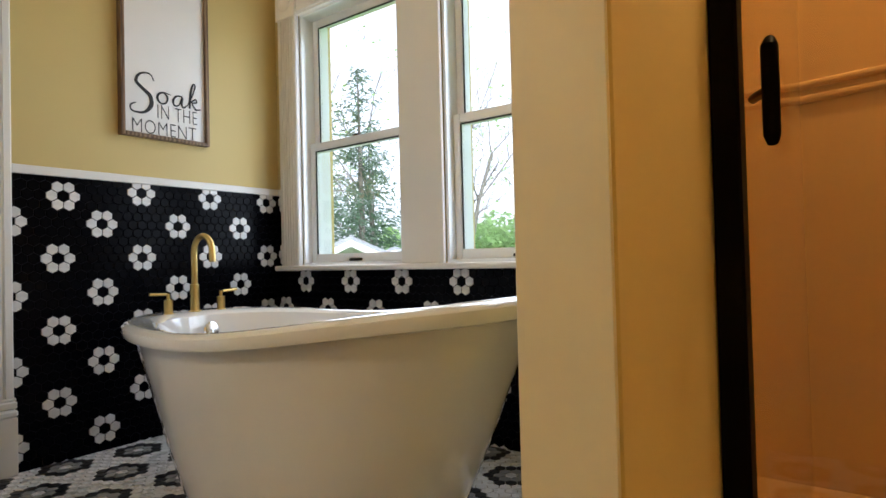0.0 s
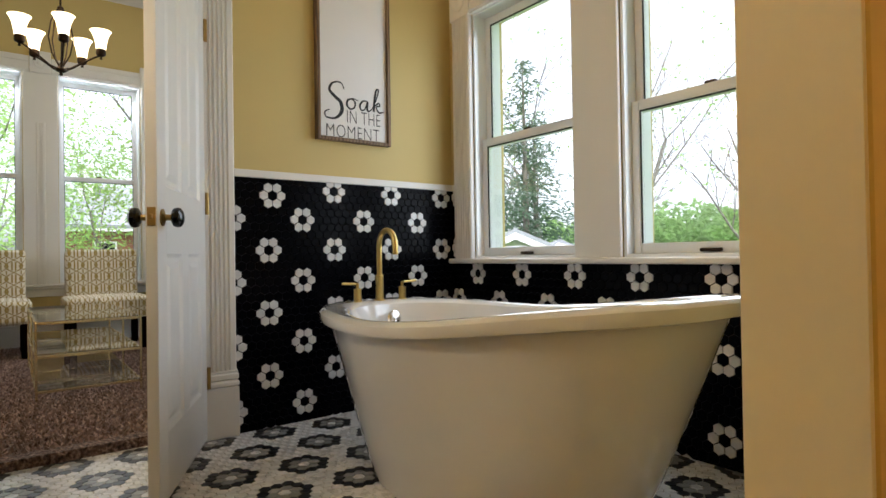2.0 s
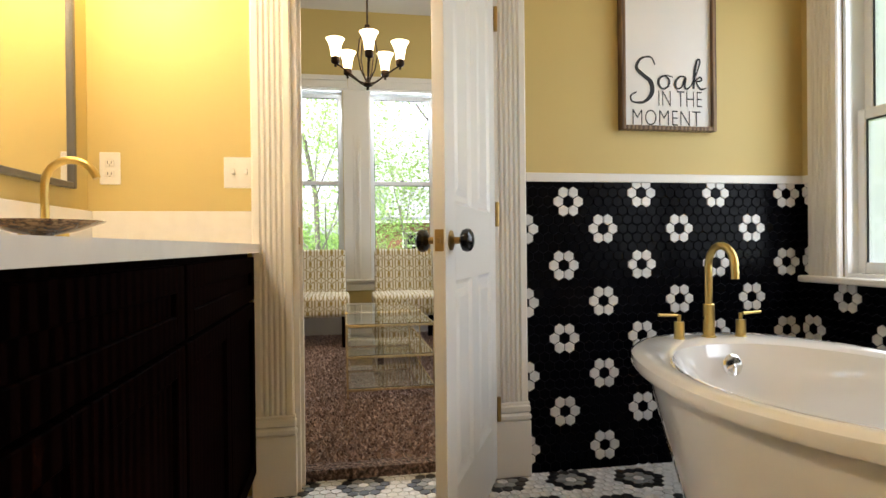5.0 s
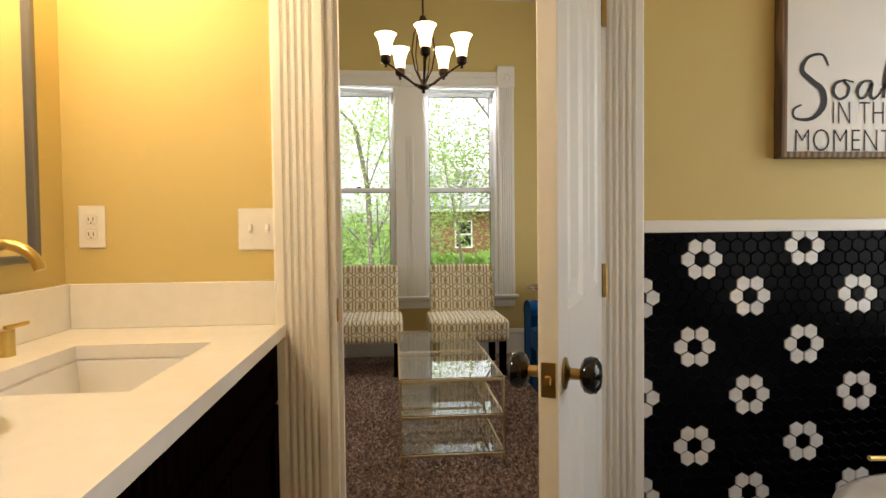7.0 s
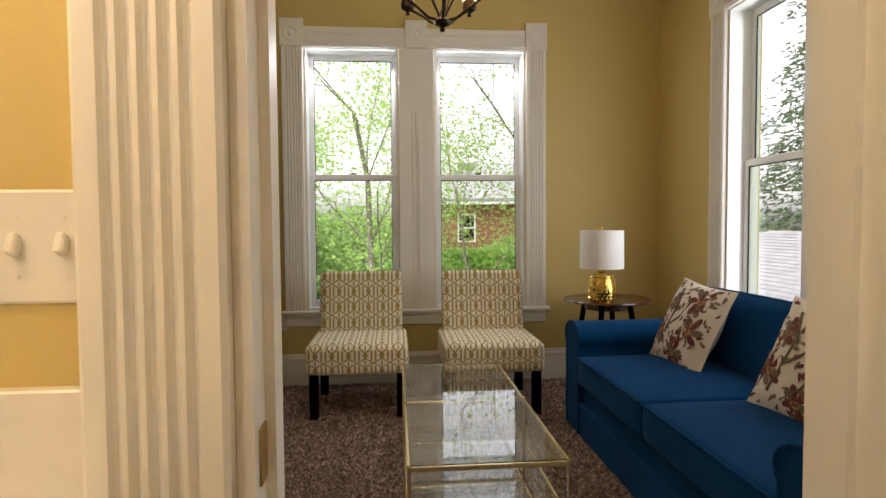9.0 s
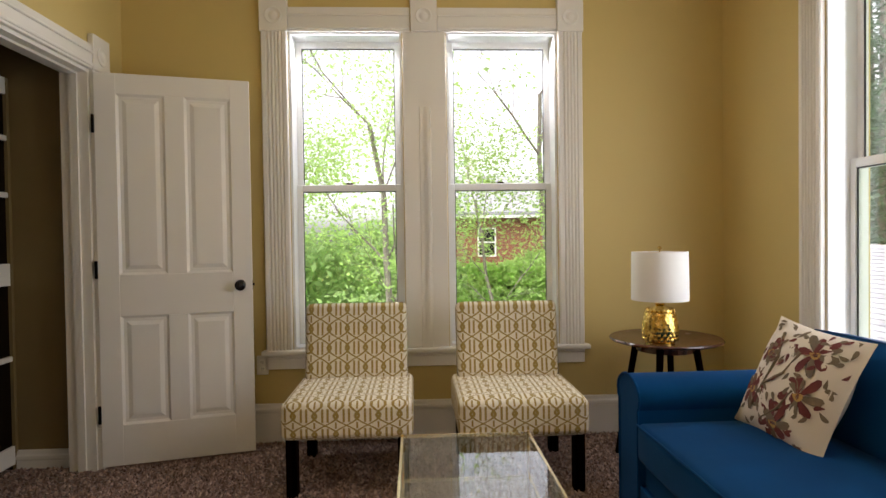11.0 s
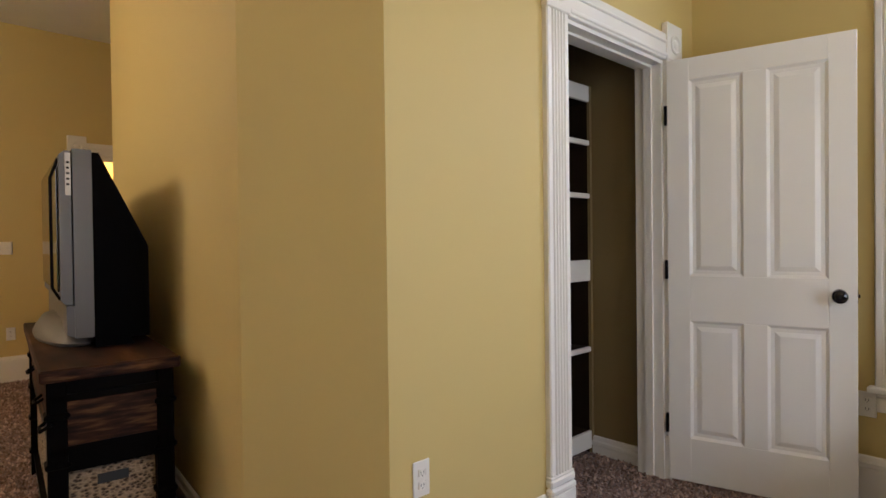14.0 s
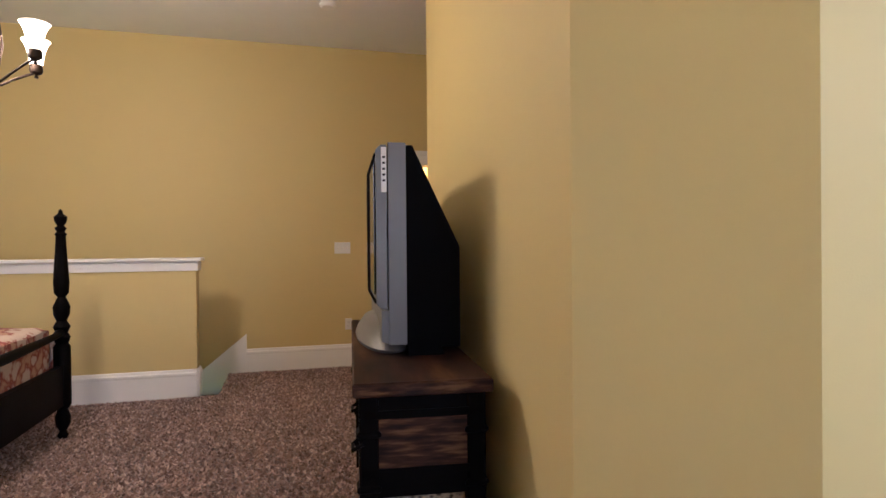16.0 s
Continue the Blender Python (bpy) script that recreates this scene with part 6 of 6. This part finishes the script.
def hex_field(parent, m, rect, pitch, anchor, colour, mats, names, pick, gap=0.0035, thick=0.006, rows_along_x=True):
    """Hexagon mosaic in a rectangle of the local x-y plane, z out of the surface. Whole tiles that pick() chooses are
    pieces of their own; the rest is joined."""
    x0, x1, y0, y1 = rect
    r = (pitch - gap) / math.sqrt(3)
    turn = 30 if rows_along_x else 0
    shape = hex_points(r, turn)
    protos = {}
    co, fa, mi = [], [], []
    dr = pitch * math.sqrt(3) / 2
    ex, ey = ((1, 0), (0, 1)) if rows_along_x else ((0, 1), (1, 0))
    span = int(max(x1 - x0, y1 - y0) / dr) + 40
    count = 0
    for b in range(-span, span):
        for a in range(-span - 20, span + 20):
            u, v = (a + b / 2) * pitch, b * dr
            cx, cy = anchor[0] + u * ex[0] + v * ey[0], anchor[1] + u * ex[1] + v * ey[1]
            if not (x0 - pitch < cx < x1 + pitch and y0 - pitch < cy < y1 + pitch):
                continue
            k = colour(a, b)
            poly = clip_poly([(cx + p, cy + q) for p, q in shape], x0, x1, y0, y1)
            if len(poly) < 3:
                continue
            whole = x0 + r < cx < x1 - r and y0 + r < cy < y1 - r
            if whole and count < 300 and pick(cx, cy):
                if k not in protos:
                    bm = bmesh.new()
                    lo = [bm.verts.new((p, q, 0)) for p, q in shape]
                    hi = [bm.verts.new((p * 0.93, q * 0.93, thick)) for p, q in shape]
                    md = [bm.verts.new((p, q, thick * 0.7)) for p, q in shape]
                    for i in range(6):
                        j = (i + 1) % 6
                        bm.faces.new((lo[i], lo[j], md[j], md[i]))
                        bm.faces.new((md[i], md[j], hi[j], hi[i]))
                    bm.faces.new(hi)
                    protos[k] = link_mesh(names[k], bm, mats[k])
                    ob = protos[k]
                else:
                    ob = bpy.data.objects.new(names[k], protos[k].data)
                    scene.collection.objects.link(ob)
                ob.parent = parent
                ob.matrix_basis = m @ Matrix.Translation((cx, cy, random.uniform(-0.0004, 0.0004)))
                count += 1
                continue
            gx, gy = sum(p[0] for p in poly) / len(poly), sum(p[1] for p in poly) / len(poly)
            n, i0 = len(poly), len(co)
            for p in poly:
                co.append(m @ Vector((p[0], p[1], 0)))
            for p in poly:
                co.append(m @ Vector((p[0], p[1], thick * 0.7)))
            for p in poly:
                co.append(m @ Vector((gx + (p[0] - gx) * 0.93, gy + (p[1] - gy) * 0.93, thick)))
            for i in range(n):
                j = (i + 1) % n
                fa.append((i0 + i, i0 + j, i0 + n + j, i0 + n + i))
                fa.append((i0 + n + i, i0 + n + j, i0 + 2 * n + j, i0 + 2 * n + i))
                mi += [k, k]
            fa.append(tuple(i0 + 2 * n + i for i in range(n)))
            mi.append(k)
    me = bpy.data.meshes.new("tile_field")
    me.from_pydata(co, [], fa)
    for q in mats:
        me.materials.append(q)
    me.polygons.foreach_set("material_index", mi)
    me.update()
    bm = bmesh.new()
    bm.from_mesh(me)
    bmesh.ops.recalc_face_normals(bm, faces=bm.faces[:])
    bm.to_mesh(me)
    bm.free()
    o = new("tile_field", me)
    o.parent = parent
    o["kind"] = "stuff"


def flower(a, b, odd=False):
    """White daisy of six tiles, one per 8 by 4 half-drop cell."""
    hexring = ((1, 0), (-1, 0), (0, 1), (0, -1), (1, -1), (-1, 1))
    for da, db in hexring:
        qa, qb = a + da, b + db
        if odd and (qa, qb) in ((16, 0), (16, -1)):
            if qb:
                return 1
            continue
        if qb % 4 == 0:
            half = (qb // 4) % 2
            col = qa + qb // 2
            if (col - 4 * half) % 8 == 0:
                return 1
    return 0


PH = 0.0432
ZT = 1.145                            # top of the wall tile
tw = structure("wall_tile_door", B((XD - 0.001, D1 + 0.147, ZB, XD + 0.004, YW, ZT)), grout_dark, "black hexagon mosaic with white flowers by the door", "wall tile")
# local x = -y, local y = z, out of the wall = +x
MD = Matrix(((0, 0, 1, XD + 0.003), (-1, 0, 0, 0), (0, 1, 0, 0), (0, 0, 0, 1)))
hex_field(tw, MD, (-YW, -(D1 + 0.147), ZB, ZT), PH, (-1.737, 1.102), lambda a, b: flower(a, b, True), [black_tile, white_tile], ["black_tile", "white_tile"], lambda x, y: x > -1.5 and y > 0.55)
tw2 = structure("wall_tile_window", B((XD, YW - 0.004, ZB, PX0, YW + 0.001, 0.717), (XD, YW - 0.004, 0.717, -2.393, YW + 0.001, ZT)), grout_dark, "black hexagon mosaic with white flowers under the window", "wall tile")
# local x = -x, local y = z, out of the wall = -y
MW = Matrix(((-1, 0, 0, 0), (0, 0, -1, YW - 0.003), (0, 1, 0, 0), (0, 0, 0, 1)))
AW = (1.88, 0.660)
hex_field(tw2, MW, (0.025, 2.393, ZB, 0.717), PH, AW, flower, [black_tile, white_tile], ["black_tile", "white_tile"], lambda x, y: y > 0.5 and x > 1.0)
hex_field(tw2, MW, (2.396, -XD - 0.008, ZB, ZT), PH, AW, flower, [black_tile, white_tile], ["black_tile", "white_tile"], lambda x, y: False)
structure("chair_rail", join(B((XD, D1 + 0.149, ZT, XD + 0.016, YW, ZT + 0.036), bevel=0.003), B((XD + 0.016, YW - 0.016, ZT, -2.393, YW, ZT + 0.036), bevel=0.003)), trim, "thin white chair rail above the tile", "trim")


def rosette_floor(a, b):
    """Large flower: white heart, grey ring, black ring, on a lattice of 6 and 1 steps."""
    # lattice vectors (6, 1) and (-1, 7) in hexagon steps
    det = 6 * 7 + 1
    p, q = (7 * a + b) / det, (6 * b - a) / det
    best = 99
    for i in (math.floor(p), math.floor(p) + 1):
        for j in (math.floor(q), math.floor(q) + 1):
            da, db = a - (6 * i - j), b - (i + 7 * j)
            best = min(best, (abs(da) + abs(db) + abs(da + db)) // 2)
    return {0: 0, 1: 1, 2: 2}.get(best, 0)


PF = 0.0415
fl = structure("floor_mosaic", B((XS + 0.055, YM + 0.001, ZB - 0.005, 1.29, YW - 0.001, ZB - 0.0035)), grout_light, "white hexagon mosaic floor with grey and black rosettes", "floor")
MF = Matrix.Translation((0, 0, ZB - 0.004))
hex_field(fl, MF, (XS + 0.055, 1.29, YM + 0.002, YW - 0.002), PF, (-1.90, 0.97), rosette_floor, [white_tile, grey_tile, floor_black], ["white_tile", "grey_tile", "black_tile"], lambda x, y: x < -1.45 and 0.4 < y < 1.2, rows_along_x=False, thick=0.004)
